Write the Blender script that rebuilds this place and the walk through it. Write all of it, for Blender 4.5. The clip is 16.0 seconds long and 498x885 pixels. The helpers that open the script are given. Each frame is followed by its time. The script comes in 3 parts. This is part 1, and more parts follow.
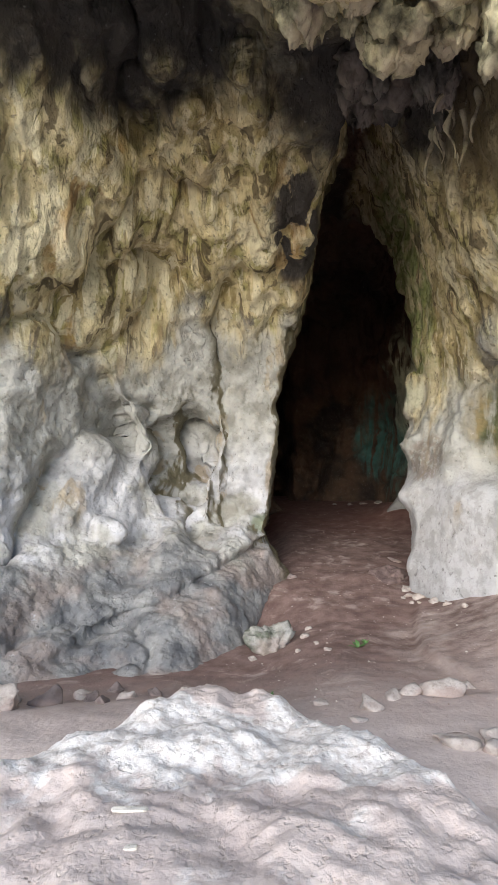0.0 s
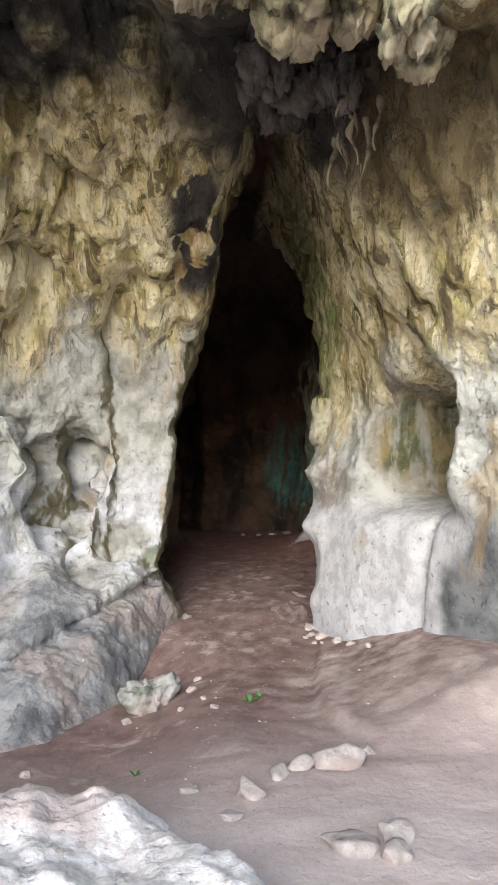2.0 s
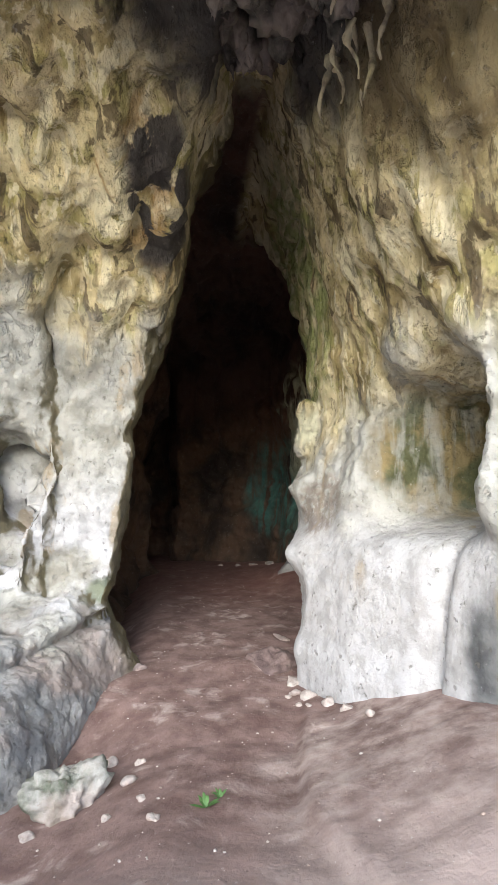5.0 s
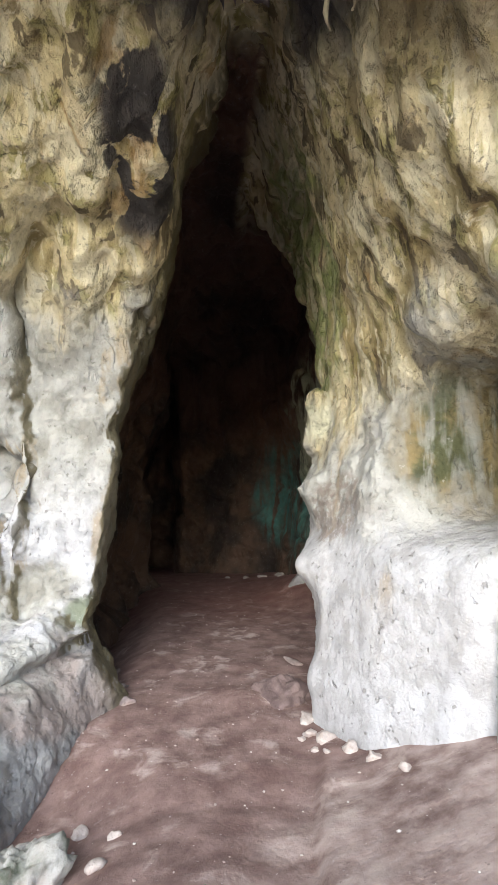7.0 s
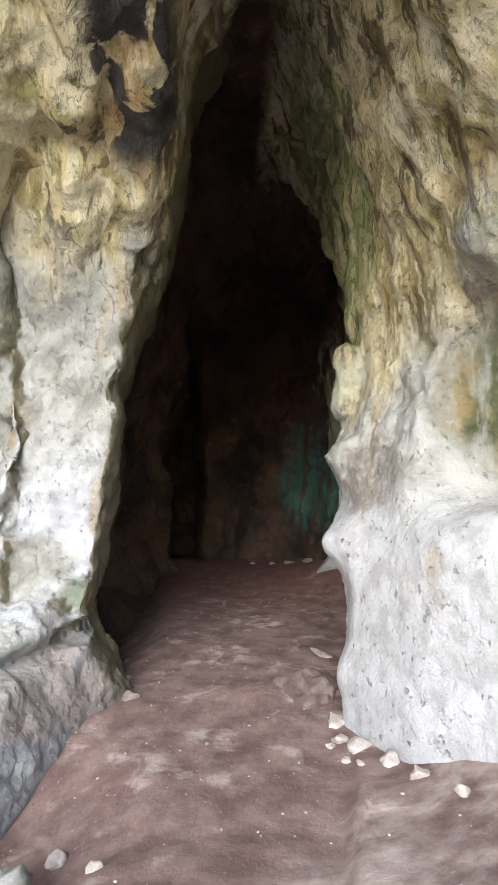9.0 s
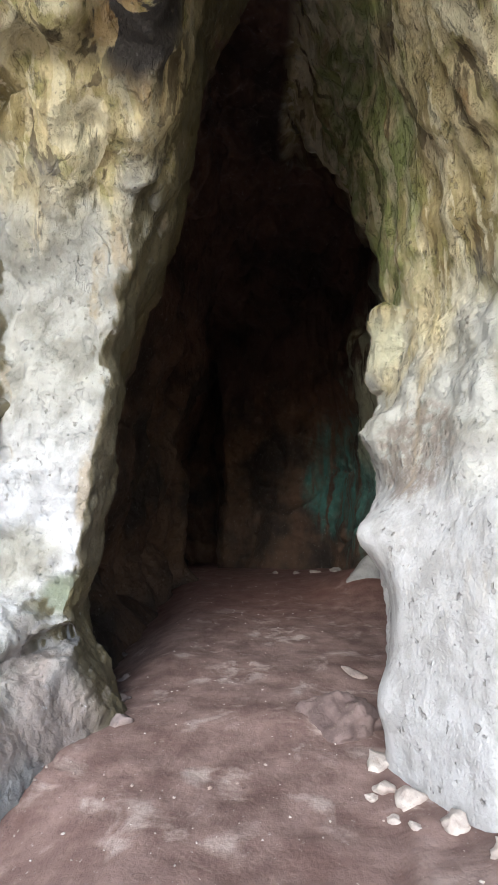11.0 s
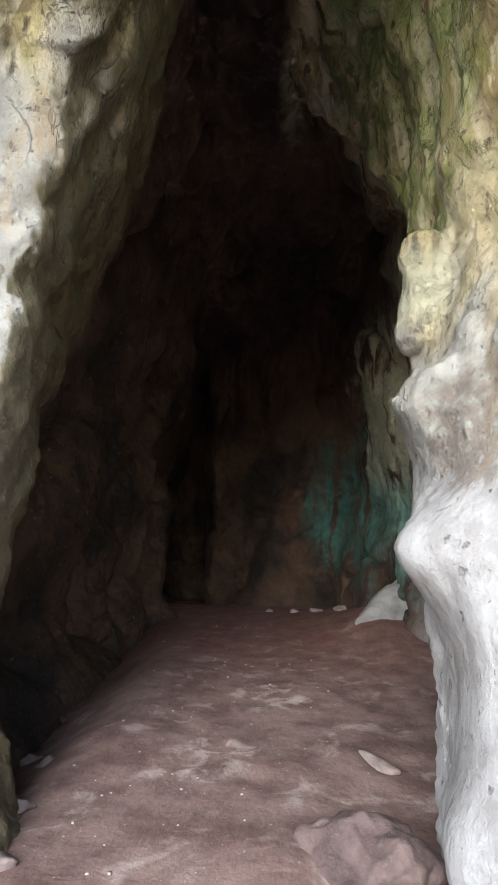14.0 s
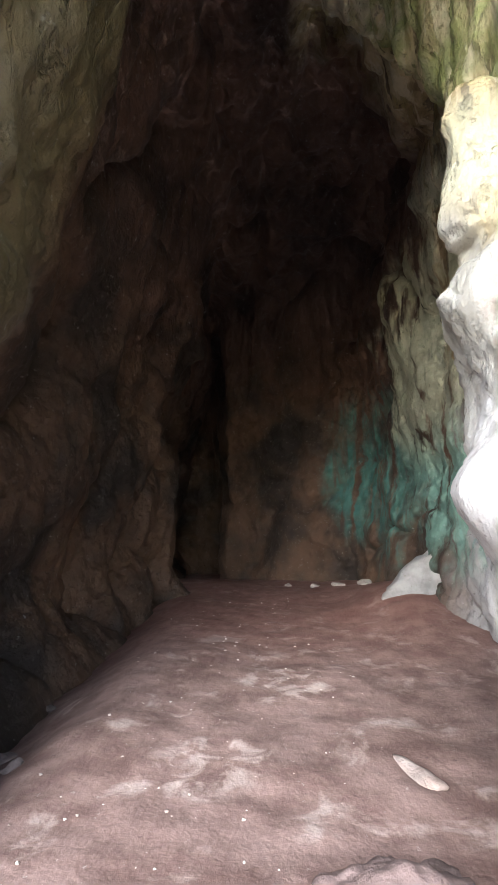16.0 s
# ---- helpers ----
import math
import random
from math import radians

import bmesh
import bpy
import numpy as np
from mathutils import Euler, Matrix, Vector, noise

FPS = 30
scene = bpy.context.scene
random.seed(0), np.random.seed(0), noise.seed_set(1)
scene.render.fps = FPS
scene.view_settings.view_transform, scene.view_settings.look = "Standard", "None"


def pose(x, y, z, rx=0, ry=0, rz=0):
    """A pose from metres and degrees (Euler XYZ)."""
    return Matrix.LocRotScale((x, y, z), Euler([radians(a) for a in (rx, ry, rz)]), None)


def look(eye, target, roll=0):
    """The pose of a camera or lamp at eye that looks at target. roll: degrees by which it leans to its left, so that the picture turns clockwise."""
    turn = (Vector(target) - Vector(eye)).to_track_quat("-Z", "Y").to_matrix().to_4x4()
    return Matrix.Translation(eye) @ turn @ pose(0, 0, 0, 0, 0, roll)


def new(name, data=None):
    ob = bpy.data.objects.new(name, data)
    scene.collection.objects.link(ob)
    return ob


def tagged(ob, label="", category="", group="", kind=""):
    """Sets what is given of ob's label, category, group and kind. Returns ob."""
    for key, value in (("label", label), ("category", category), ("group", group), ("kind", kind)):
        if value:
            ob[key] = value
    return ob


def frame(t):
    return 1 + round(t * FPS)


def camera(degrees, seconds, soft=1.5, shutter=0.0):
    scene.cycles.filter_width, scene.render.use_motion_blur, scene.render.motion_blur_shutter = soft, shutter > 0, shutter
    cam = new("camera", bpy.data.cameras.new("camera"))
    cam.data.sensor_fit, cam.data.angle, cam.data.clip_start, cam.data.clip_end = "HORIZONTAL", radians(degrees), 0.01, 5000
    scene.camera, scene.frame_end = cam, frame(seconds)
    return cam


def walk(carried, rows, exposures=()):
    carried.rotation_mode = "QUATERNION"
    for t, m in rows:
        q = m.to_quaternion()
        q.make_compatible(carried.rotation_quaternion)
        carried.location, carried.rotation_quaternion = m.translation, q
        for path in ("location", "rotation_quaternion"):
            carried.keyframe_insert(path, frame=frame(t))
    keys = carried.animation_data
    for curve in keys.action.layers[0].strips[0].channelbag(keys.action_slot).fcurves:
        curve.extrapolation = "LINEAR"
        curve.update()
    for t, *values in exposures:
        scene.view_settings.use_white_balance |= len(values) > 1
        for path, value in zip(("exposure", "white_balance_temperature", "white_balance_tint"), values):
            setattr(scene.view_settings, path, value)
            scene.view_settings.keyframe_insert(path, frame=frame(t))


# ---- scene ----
cam = camera(51.7, 16.0)
PATH = [
    (0, (0.375, -0.069, 2.646), (0.291, 1.929, 2.63), -0.5),
    (0.5, (0.423, 0.144, 2.641), (0.483, 2.143, 2.6), -0.4),
    (1, (0.555, 0.352, 2.605), (0.691, 2.347, 2.566), -0.2),
    (1.5, (0.684, 0.531, 2.576), (0.845, 2.524, 2.613), 0.3),
    (2, (0.749, 0.726, 2.548), (0.981, 2.71, 2.648), 0.4),
    (2.5, (0.797, 0.97, 2.533), (1.101, 2.944, 2.651), 0.4),
    (3, (0.872, 1.191, 2.473), (1.228, 3.155, 2.594), 0.6),
    (3.5, (1.013, 1.448, 2.471), (1.372, 3.411, 2.595), 0.8),
    (4, (1.066, 1.646, 2.444), (1.401, 3.612, 2.589), 1.0),
    (4.2, (1.074, 1.757, 2.407), (1.391, 3.724, 2.576), 1.2),
    (6.5, (1.277, 3.018, 2.286), (1.529, 4.987, 2.525), 0.3),
    (7, (1.359, 3.205, 2.251), (1.604, 5.174, 2.505), 0.1),
    (7.5, (1.47, 3.393, 2.208), (1.666, 5.365, 2.476), 0.5),
    (8, (1.504, 3.571, 2.147), (1.654, 5.548, 2.411), 1.0),
    (8.5, (1.525, 3.847, 2.091), (1.666, 5.825, 2.346), 0.2),
    (9, (1.581, 4.057, 2.023), (1.712, 6.041, 2.242), -0.0),
    (9.2, (1.623, 4.169, 2.003), (1.738, 6.155, 2.209), -0.0),
    (11.5, (1.707, 5.284, 1.664), (1.738, 7.26, 1.97), 0.5),
    (12, (1.703, 5.577, 1.594), (1.78, 7.546, 1.934), 0.6),
    (12.5, (1.756, 5.868, 1.566), (1.834, 7.83, 1.948), 0.8),
    (13, (1.814, 6.139, 1.595), (1.865, 8.098, 1.994), 0.9),
    (13.5, (1.841, 6.401, 1.561), (1.871, 8.36, 1.962), 1.2),
    (14, (1.87, 6.678, 1.565), (1.906, 8.635, 1.973), 1.4),
    (14.5, (1.956, 6.898, 1.529), (1.995, 8.856, 1.936), 1.2),
    (15, (2.05, 7.164, 1.555), (2.052, 9.123, 1.96), 1.2),
    (15.5, (2.05, 7.319, 1.487), (2.007, 9.283, 1.866), 1.0),
    (16, (2.005, 7.542, 1.465), (1.965, 9.516, 1.785), 0.7),
]
EXPOSURES = [(0, 0.75, 6300, 9), (2, 1.0, 6250, 9), (4, 1.22, 6150, 8), (9, 1.3, 5950, 8), (12.5, 1.32, 5850, 6), (14.5, 1.6, 5850, 8), (15.3, 2.0, 5850, 9), (16, 2.45, 5850, 9)]
walk(cam, [(t, look(eye, target, roll)) for t, eye, target, roll in PATH], EXPOSURES)

# ---- daylight: a bright overcast sky behind the walker ----
ELEV, AZIM = radians(28), radians(19)
world = bpy.data.worlds.new("overcast_sky")
scene.world = world
world.use_nodes = True
wn = world.node_tree
sky = wn.nodes.new("ShaderNodeTexSky")
sky.sky_type, sky.sun_disc, sky.sun_elevation, sky.sun_rotation = "NISHITA", False, ELEV, math.pi + AZIM
sky.air_density, sky.dust_density, sky.ozone_density = 1.0, 1.5, 1.0
wn.links.new(sky.outputs[0], wn.nodes["Background"].inputs[0])
wn.nodes["Background"].inputs[1].default_value = 0.15
sun = new("sun", bpy.data.lights.new("sun", "SUN"))
sun.data.energy, sun.data.angle, sun.data.color = 1.6, radians(45), (1.0, 0.98, 0.96)
sun.matrix_world = look((0, 0, 0), (math.sin(AZIM) * math.cos(ELEV), math.cos(AZIM) * math.cos(ELEV), -math.sin(ELEV)))


# ---- numeric noise ----
rng = np.random.default_rng(7)
PERM = rng.permutation(512).astype(np.int64)
GRAD = rng.normal(size=(512, 3))
GRAD /= np.linalg.norm(GRAD, axis=1)[:, None]


def perlin(p):
    """Gradient noise, about -0.7 to 0.7, for points in an (n, 3) array."""
    i = np.floor(p).astype(np.int64)
    f = p - i
    w = f * f * f * (f * (f * 6 - 15) + 10)
    out = np.zeros(len(p))
    for dx in (0, 1):
        for dy in (0, 1):
            for dz in (0, 1):
                h = PERM[(i[:, 0] + dx + PERM[(i[:, 1] + dy + PERM[(i[:, 2] + dz) & 511]) & 511]) & 511]
                g = GRAD[h]
                d = g[:, 0] * (f[:, 0] - dx) + g[:, 1] * (f[:, 1] - dy) + g[:, 2] * (f[:, 2] - dz)
                a = np.abs(1 - dx - w[:, 0]) * np.abs(1 - dy - w[:, 1]) * np.abs(1 - dz - w[:, 2])
                out += a * d
    return out


def fbm(p, octaves, gain=0.5):
    return sum(gain ** k * perlin(p * 2.03 ** k + 17.3 * k) for k in range(octaves))


def ridged(p):
    """Sharp crests: 1 on the crest, falling to about 0."""
    return 1 - np.minimum(1, 2.2 * np.abs(perlin(p)))


def smooth(a, b, v):
    u = np.clip((v - a) / (b - a), 0, 1)
    return u * u * (3 - 2 * u)


def bell(d, s):
    return np.exp(-(d / s) ** 2)


def sheet(name, verts, faces, material, normals=None):
    """A smooth-shaded mesh object from arrays."""
    me = bpy.data.meshes.new(name)
    faces = np.asarray(faces, dtype=np.int32)
    n, k = faces.shape
    me.vertices.add(len(verts))
    me.vertices.foreach_set("co", np.asarray(verts, dtype=np.float32).ravel())
    me.loops.add(n * k)
    me.loops.foreach_set("vertex_index", faces.ravel())
    me.polygons.add(n)
    me.polygons.foreach_set("loop_start", np.arange(0, n * k, k, dtype=np.int32))
    me.polygons.foreach_set("use_smooth", np.ones(n, dtype=bool))
    me.update(calc_edges=True)
    me.validate()
    if normals is not None:
        me.normals_split_custom_set_from_vertices(normals.tolist())
    me.materials.append(material)
    return new(name, me)


# ---- materials ----
class Nodes:
    """A short way to write node trees."""

    def __init__(self, name):
        self.mat = bpy.data.materials.new(name)
        self.mat.use_nodes = True
        self.t = self.mat.node_tree
        self.bsdf = self.t.nodes["Principled BSDF"]
        self.tc = self.t.nodes.new("ShaderNodeTexCoord")
        self.co = self.tc.outputs["Object"]
        xyz = self.t.nodes.new("ShaderNodeSeparateXYZ")
        self.t.links.new(self.co, xyz.inputs[0])
        self.x, self.y, self.z = xyz.outputs

    def put(self, socket, v):
        if isinstance(v, bpy.types.NodeSocket):
            self.t.links.new(v, socket)
        elif isinstance(v, tuple) and len(v) == 3 and socket.type == "RGBA":
            socket.default_value = (*v, 1)
        else:
            socket.default_value = v

    def math(self, op, a, b=0.0, c=0.0):
        n = self.t.nodes.new("ShaderNodeMath")
        n.operation = op
        for s, v in zip(n.inputs, (a, b, c)):
            self.put(s, v)
        return n.outputs[0]

    def ramp(self, v, a, b):
        """0 at a, 1 at b, smoothly; a may be above b."""
        n = self.t.nodes.new("ShaderNodeMapRange")
        n.interpolation_type = "SMOOTHSTEP"
        for s, q in zip(n.inputs, (v, a, b, 0.0, 1.0)):
            self.put(s, q)
        return n.outputs[0]

    def noise(self, scale, detail=5.0, rough=0.55, stretch=(1, 1, 1), shift=(0, 0, 0), warp=0.0):
        m = self.t.nodes.new("ShaderNodeMapping")
        self.put(m.inputs[0], self.co)
        m.inputs["Scale"].default_value, m.inputs["Location"].default_value = stretch, shift
        n = self.t.nodes.new("ShaderNodeTexNoise")
        self.put(n.inputs["Vector"], m.outputs[0])
        n.inputs["Scale"].default_value, n.inputs["Detail"].default_value = scale, detail
        n.inputs["Roughness"].default_value, n.inputs["Distortion"].default_value = rough, warp
        return n.outputs[0]

    def cells(self, scale, stretch=(1, 1, 1)):
        m = self.t.nodes.new("ShaderNodeMapping")
        self.put(m.inputs[0], self.co)
        m.inputs["Scale"].default_value = stretch
        n = self.t.nodes.new("ShaderNodeTexVoronoi")
        self.put(n.inputs["Vector"], m.outputs[0])
        n.inputs["Scale"].default_value = scale
        return n.outputs[0]

    def mix(self, f, a, b):
        n = self.t.nodes.new("ShaderNodeMix")
        n.data_type = "RGBA"
        self.put(n.inputs[0], f)
        self.put(n.inputs[6], a)
        self.put(n.inputs[7], b)
        return n.outputs[2]

    def blob(self, cx, cy, cz, rx, ry, rz, wobble=0.35):
        """1 in the middle of an uneven patch, 0 outside it."""
        d = None
        for v, c, r in ((self.x, cx, rx), (self.y, cy, ry), (self.z, cz, rz)):
            q = self.math("POWER", self.math("ABSOLUTE", self.math("DIVIDE", self.math("SUBTRACT", v, c), r)), 2.0)
            d = q if d is None else self.math("ADD", d, q)
        d = self.math("ADD", d, self.math("MULTIPLY", self.math("SUBTRACT", self.noise(1.7, 4), 0.5), wobble * 6))
        return self.ramp(d, 1.25, 0.45)

    def bump(self, h, dist, strength=1.0, base=None):
        n = self.t.nodes.new("ShaderNodeBump")
        self.put(n.inputs["Height"], h)
        n.inputs["Distance"].default_value, n.inputs["Strength"].default_value = dist, strength
        if base is not None:
            self.put(n.inputs["Normal"], base)
        return n.outputs[0]

    def done(self, colour, rough, normal=None):
        self.put(self.bsdf.inputs["Base Color"], colour)
        self.put(self.bsdf.inputs["Roughness"], rough)
        if normal is not None:
            self.put(self.bsdf.inputs["Normal"], normal)
        return self.mat


def limestone():
    """Cave wall: grey foot, whitewashed middle, ochre and olive flowstone above, dark crusts, green and teal mineral
    stains, shade painted into recesses.
    """
    n = Nodes("cave_limestone")
    big, mid, fine = n.noise(0.7, 4), n.noise(2.6, 6), n.noise(14, 6, 0.65)
    streak = n.noise(1.9, 5, 0.55, (1, 1, 0.22), (3, 1, 0), 0.5)
    streak2 = n.noise(3.6, 4, 0.55, (1, 1, 0.15), (9, 5, 2), 0.5)
    h = n.math("ADD", n.z, n.math("MULTIPLY", n.math("SUBTRACT", big, 0.5), 2.2))
    h = n.math("ADD", h, n.math("MULTIPLY", n.math("SUBTRACT", streak, 0.5), 1.2))
    speck = n.noise(9, 7, 0.7)
    grey = n.mix(n.ramp(mid, 0.3, 0.7), (0.13, 0.135, 0.145), (0.33, 0.328, 0.32))
    grey = n.mix(n.math("MULTIPLY", n.ramp(big, 0.45, 0.58), 0.8), grey, (0.30, 0.245, 0.22))
    grey = n.mix(n.math("MULTIPLY", n.ramp(speck, 0.62, 0.69), 0.6), grey, (0.66, 0.66, 0.68))
    white = n.mix(n.ramp(mid, 0.36, 0.60), (0.29, 0.28, 0.245), (0.46, 0.455, 0.42))
    wash = n.math("MULTIPLY", n.ramp(n.noise(0.9, 6, 0.6, (1, 1, 0.7), (8, 2, 5)), 0.42, 0.54), n.math("MULTIPLY", n.math("MULTIPLY", n.ramp(n.z, 3.0, 1.7), n.ramp(n.x, 1.9, 1.2)), n.ramp(n.z, 0.6, 1.0)))
    block = n.math("MULTIPLY", n.ramp(n.x, 1.9, 2.4), n.ramp(n.math("ADD", n.z, n.math("MULTIPLY", n.math("SUBTRACT", mid, 0.5), 1.2)), 2.3, 1.8))
    white = n.mix(block, white, n.mix(n.ramp(n.noise(5.5, 7, 0.65, (1, 1, 0.8), (2, 2, 7)), 0.38, 0.58), (0.37, 0.36, 0.355), (0.49, 0.487, 0.49)))
    white = n.mix(wash, white, n.mix(n.ramp(mid, 0.35, 0.6), (0.40, 0.40, 0.41), (0.59, 0.59, 0.61)))
    white = n.mix(n.math("MULTIPLY", n.ramp(speck, 0.40, 0.33), 0.35), white, (0.26, 0.24, 0.21))
    ochre = n.mix(n.ramp(streak, 0.38, 0.56), (0.37, 0.29, 0.13), (0.74, 0.63, 0.37))
    ochre = n.mix(n.math("MULTIPLY", n.ramp(mid, 0.48, 0.62), 0.8), ochre, (0.40, 0.35, 0.13))
    ochre = n.mix(n.math("MULTIPLY", n.ramp(streak2, 0.53, 0.60), 0.8), ochre, (0.68, 0.58, 0.37))
    ochre = n.mix(n.math("MULTIPLY", n.ramp(streak2, 0.42, 0.36), 0.6), ochre, (0.17, 0.11, 0.045))
    ochre = n.mix(n.math("MULTIPLY", n.ramp(speck, 0.40, 0.32), 0.45), ochre, (0.09, 0.07, 0.04))
    # crisp cream runs, rust runs and dark fissures down the flowstone
    run = n.noise(3.2, 7, 0.58, (1, 1, 0.13), (14, 2, 6), 0.5)
    ochre = n.mix(n.math("MULTIPLY", n.ramp(run, 0.52, 0.56), 0.75), ochre, (0.82, 0.74, 0.52))
    ochre = n.mix(n.math("MULTIPLY", n.ramp(run, 0.43, 0.39), 0.8), ochre, (0.09, 0.06, 0.028))
    ochre = n.mix(n.math("MULTIPLY", n.ramp(n.noise(1.4, 5, 0.55, (1, 1, 0.25), (4, 12, 1), 0.5), 0.62, 0.68), 0.55), ochre, (0.40, 0.22, 0.07))
    split_line = n.math("ABSOLUTE", n.math("SUBTRACT", n.noise(2.2, 6, 0.6, (1, 1, 0.24), (21, 3, 9), 0.8), 0.5))
    fissure = n.math("MULTIPLY", n.math("MULTIPLY", n.ramp(split_line, 0.02, 0.0), n.ramp(mid, 0.48, 0.58)), n.ramp(n.z, 3.6, 4.4))
    ochre = n.mix(n.math("MULTIPLY", fissure, 0.35), ochre, (0.05, 0.035, 0.02))
    low = n.math("ADD", h, n.math("MULTIPLY", n.ramp(n.x, 1.7, 2.3), 3.0))
    c = n.mix(n.ramp(low, 0.6, 1.15), grey, white)
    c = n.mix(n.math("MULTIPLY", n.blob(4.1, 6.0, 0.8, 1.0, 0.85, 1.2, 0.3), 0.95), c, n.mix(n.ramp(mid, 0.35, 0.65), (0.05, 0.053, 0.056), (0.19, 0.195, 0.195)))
    c = n.mix(n.math("MULTIPLY", n.math("MULTIPLY", n.blob(3.1, 9.1, 2.3, 0.75, 0.55, 0.42, 0.4), n.ramp(speck, 0.62, 0.45)), 0.75), c, n.mix(mid, (0.17, 0.14, 0.125), (0.32, 0.25, 0.20)))
    line = n.math("ADD", n.math("MULTIPLY", n.ramp(n.x, 2.6, 1.4), 1.0), 3.7)
    line = n.math("SUBTRACT", line, n.math("MULTIPLY", n.ramp(n.x, -0.9, -2.0), 1.0))
    line = n.math("SUBTRACT", line, n.math("MULTIPLY", n.math("MULTIPLY", n.ramp(n.y, 7.9, 8.5), n.ramp(n.x, 2.2, 2.8)), 0.55))
    c = n.mix(n.ramp(n.math("SUBTRACT", h, line), -0.35, 0.55), c, ochre)
    # alcove: ochre and green rock, the recess's shade darkened into its colour
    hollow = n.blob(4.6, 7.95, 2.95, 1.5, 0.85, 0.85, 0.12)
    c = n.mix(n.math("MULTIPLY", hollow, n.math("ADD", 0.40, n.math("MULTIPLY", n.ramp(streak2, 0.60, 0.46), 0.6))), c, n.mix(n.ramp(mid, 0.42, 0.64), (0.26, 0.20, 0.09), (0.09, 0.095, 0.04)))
    rough = n.math("ADD", n.math("SUBTRACT", 0.45, n.math("MULTIPLY", block, 0.30)), n.math("MULTIPLY", n.ramp(n.math("SUBTRACT", h, line), -0.5, 0.6), 0.55))
    # rusty runs over the white band
    c = n.mix(n.math("MULTIPLY", n.math("MULTIPLY", n.ramp(streak, 0.60, 0.68), n.ramp(n.z, 1.1, 1.7)), 0.6), c, (0.36, 0.27, 0.15))
    # manganese crust beside the lip; over the roof, crust plus painted shade
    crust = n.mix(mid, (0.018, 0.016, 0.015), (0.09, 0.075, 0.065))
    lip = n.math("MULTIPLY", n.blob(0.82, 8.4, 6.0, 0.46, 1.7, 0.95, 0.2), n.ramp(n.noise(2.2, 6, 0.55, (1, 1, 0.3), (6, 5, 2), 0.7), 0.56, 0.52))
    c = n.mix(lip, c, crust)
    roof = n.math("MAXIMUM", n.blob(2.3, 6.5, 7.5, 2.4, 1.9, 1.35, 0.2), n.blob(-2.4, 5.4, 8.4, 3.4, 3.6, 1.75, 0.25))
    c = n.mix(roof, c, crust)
    # brown weathered rock under the roof beside the alcove, overhang shade painted in
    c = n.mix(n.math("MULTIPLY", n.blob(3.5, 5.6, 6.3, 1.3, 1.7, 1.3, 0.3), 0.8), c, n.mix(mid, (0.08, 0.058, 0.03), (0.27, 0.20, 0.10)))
    # algae on the damp side of the mouth
    alga = n.math("MULTIPLY", n.blob(3.2, 11.3, 6.0, 1.2, 2.3, 2.6), n.ramp(mid, 0.3, 0.6))
    c = n.mix(n.math("MULTIPLY", alga, 0.8), c, (0.28, 0.34, 0.11))
    c = n.mix(n.math("MULTIPLY", n.blob(0.3, 9.4, 1.05, 0.35, 0.6, 0.2, 0.3), 0.75), c, (0.10, 0.13, 0.06))
    # inside: brown wall with a copper-green seep, cave shade painted into the brown
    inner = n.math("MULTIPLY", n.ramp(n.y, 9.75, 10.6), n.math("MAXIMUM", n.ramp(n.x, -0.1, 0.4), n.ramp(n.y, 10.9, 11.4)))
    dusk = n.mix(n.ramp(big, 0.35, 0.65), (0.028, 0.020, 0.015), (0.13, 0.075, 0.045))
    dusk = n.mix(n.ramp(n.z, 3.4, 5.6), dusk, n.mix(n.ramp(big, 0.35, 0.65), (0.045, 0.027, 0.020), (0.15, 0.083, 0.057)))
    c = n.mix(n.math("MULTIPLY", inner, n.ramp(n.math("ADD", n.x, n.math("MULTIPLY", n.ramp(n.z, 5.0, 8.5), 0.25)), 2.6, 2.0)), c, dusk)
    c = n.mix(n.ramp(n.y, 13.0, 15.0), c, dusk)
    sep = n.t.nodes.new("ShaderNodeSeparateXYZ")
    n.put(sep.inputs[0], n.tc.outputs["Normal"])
    # top of the mouth: the black recess's shade painted on as well
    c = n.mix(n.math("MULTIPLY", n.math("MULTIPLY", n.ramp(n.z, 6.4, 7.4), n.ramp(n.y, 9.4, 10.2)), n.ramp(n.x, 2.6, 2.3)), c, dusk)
    # the smooth cream knob
    c = n.mix(n.blob(3.2, 10.1, 3.45, 0.26, 0.26, 0.42, 0.05), c, n.mix(mid, (0.44, 0.42, 0.24), (0.70, 0.68, 0.55)))
    # olive film on the inner side of the mouth, darkened as painted shade
    flank_shade = n.math("MULTIPLY", n.math("MULTIPLY", n.ramp(sep.outputs[0], 0.40, 0.72), n.math("MULTIPLY", n.ramp(n.y, 9.2, 9.6), n.ramp(n.y, 11.6, 10.6))), n.ramp(n.x, 2.2, 1.8))
    c = n.mix(n.math("MULTIPLY", flank_shade, 0.88), c, n.mix(mid, (0.055, 0.050, 0.024), (0.20, 0.16, 0.075)))
    seep = n.math("MULTIPLY", n.blob(3.95, 16.6, 2.7, 0.85, 2.6, 2.1, 0.25), n.ramp(streak2, 0.36, 0.60))
    c = n.mix(seep, c, n.mix(mid, (0.022, 0.085, 0.072), (0.11, 0.27, 0.235)))
    vein = n.math("MULTIPLY", n.blob(4.3, 14.2, 3.7, 1.3, 3.0, 2.9, 0.25), n.ramp(streak2, 0.36, 0.52))
    c = n.mix(n.math("MULTIPLY", vein, 0.9), c, n.mix(n.ramp(n.z, 2.2, 3.4), (0.20, 0.36, 0.30), (0.46, 0.46, 0.33)))
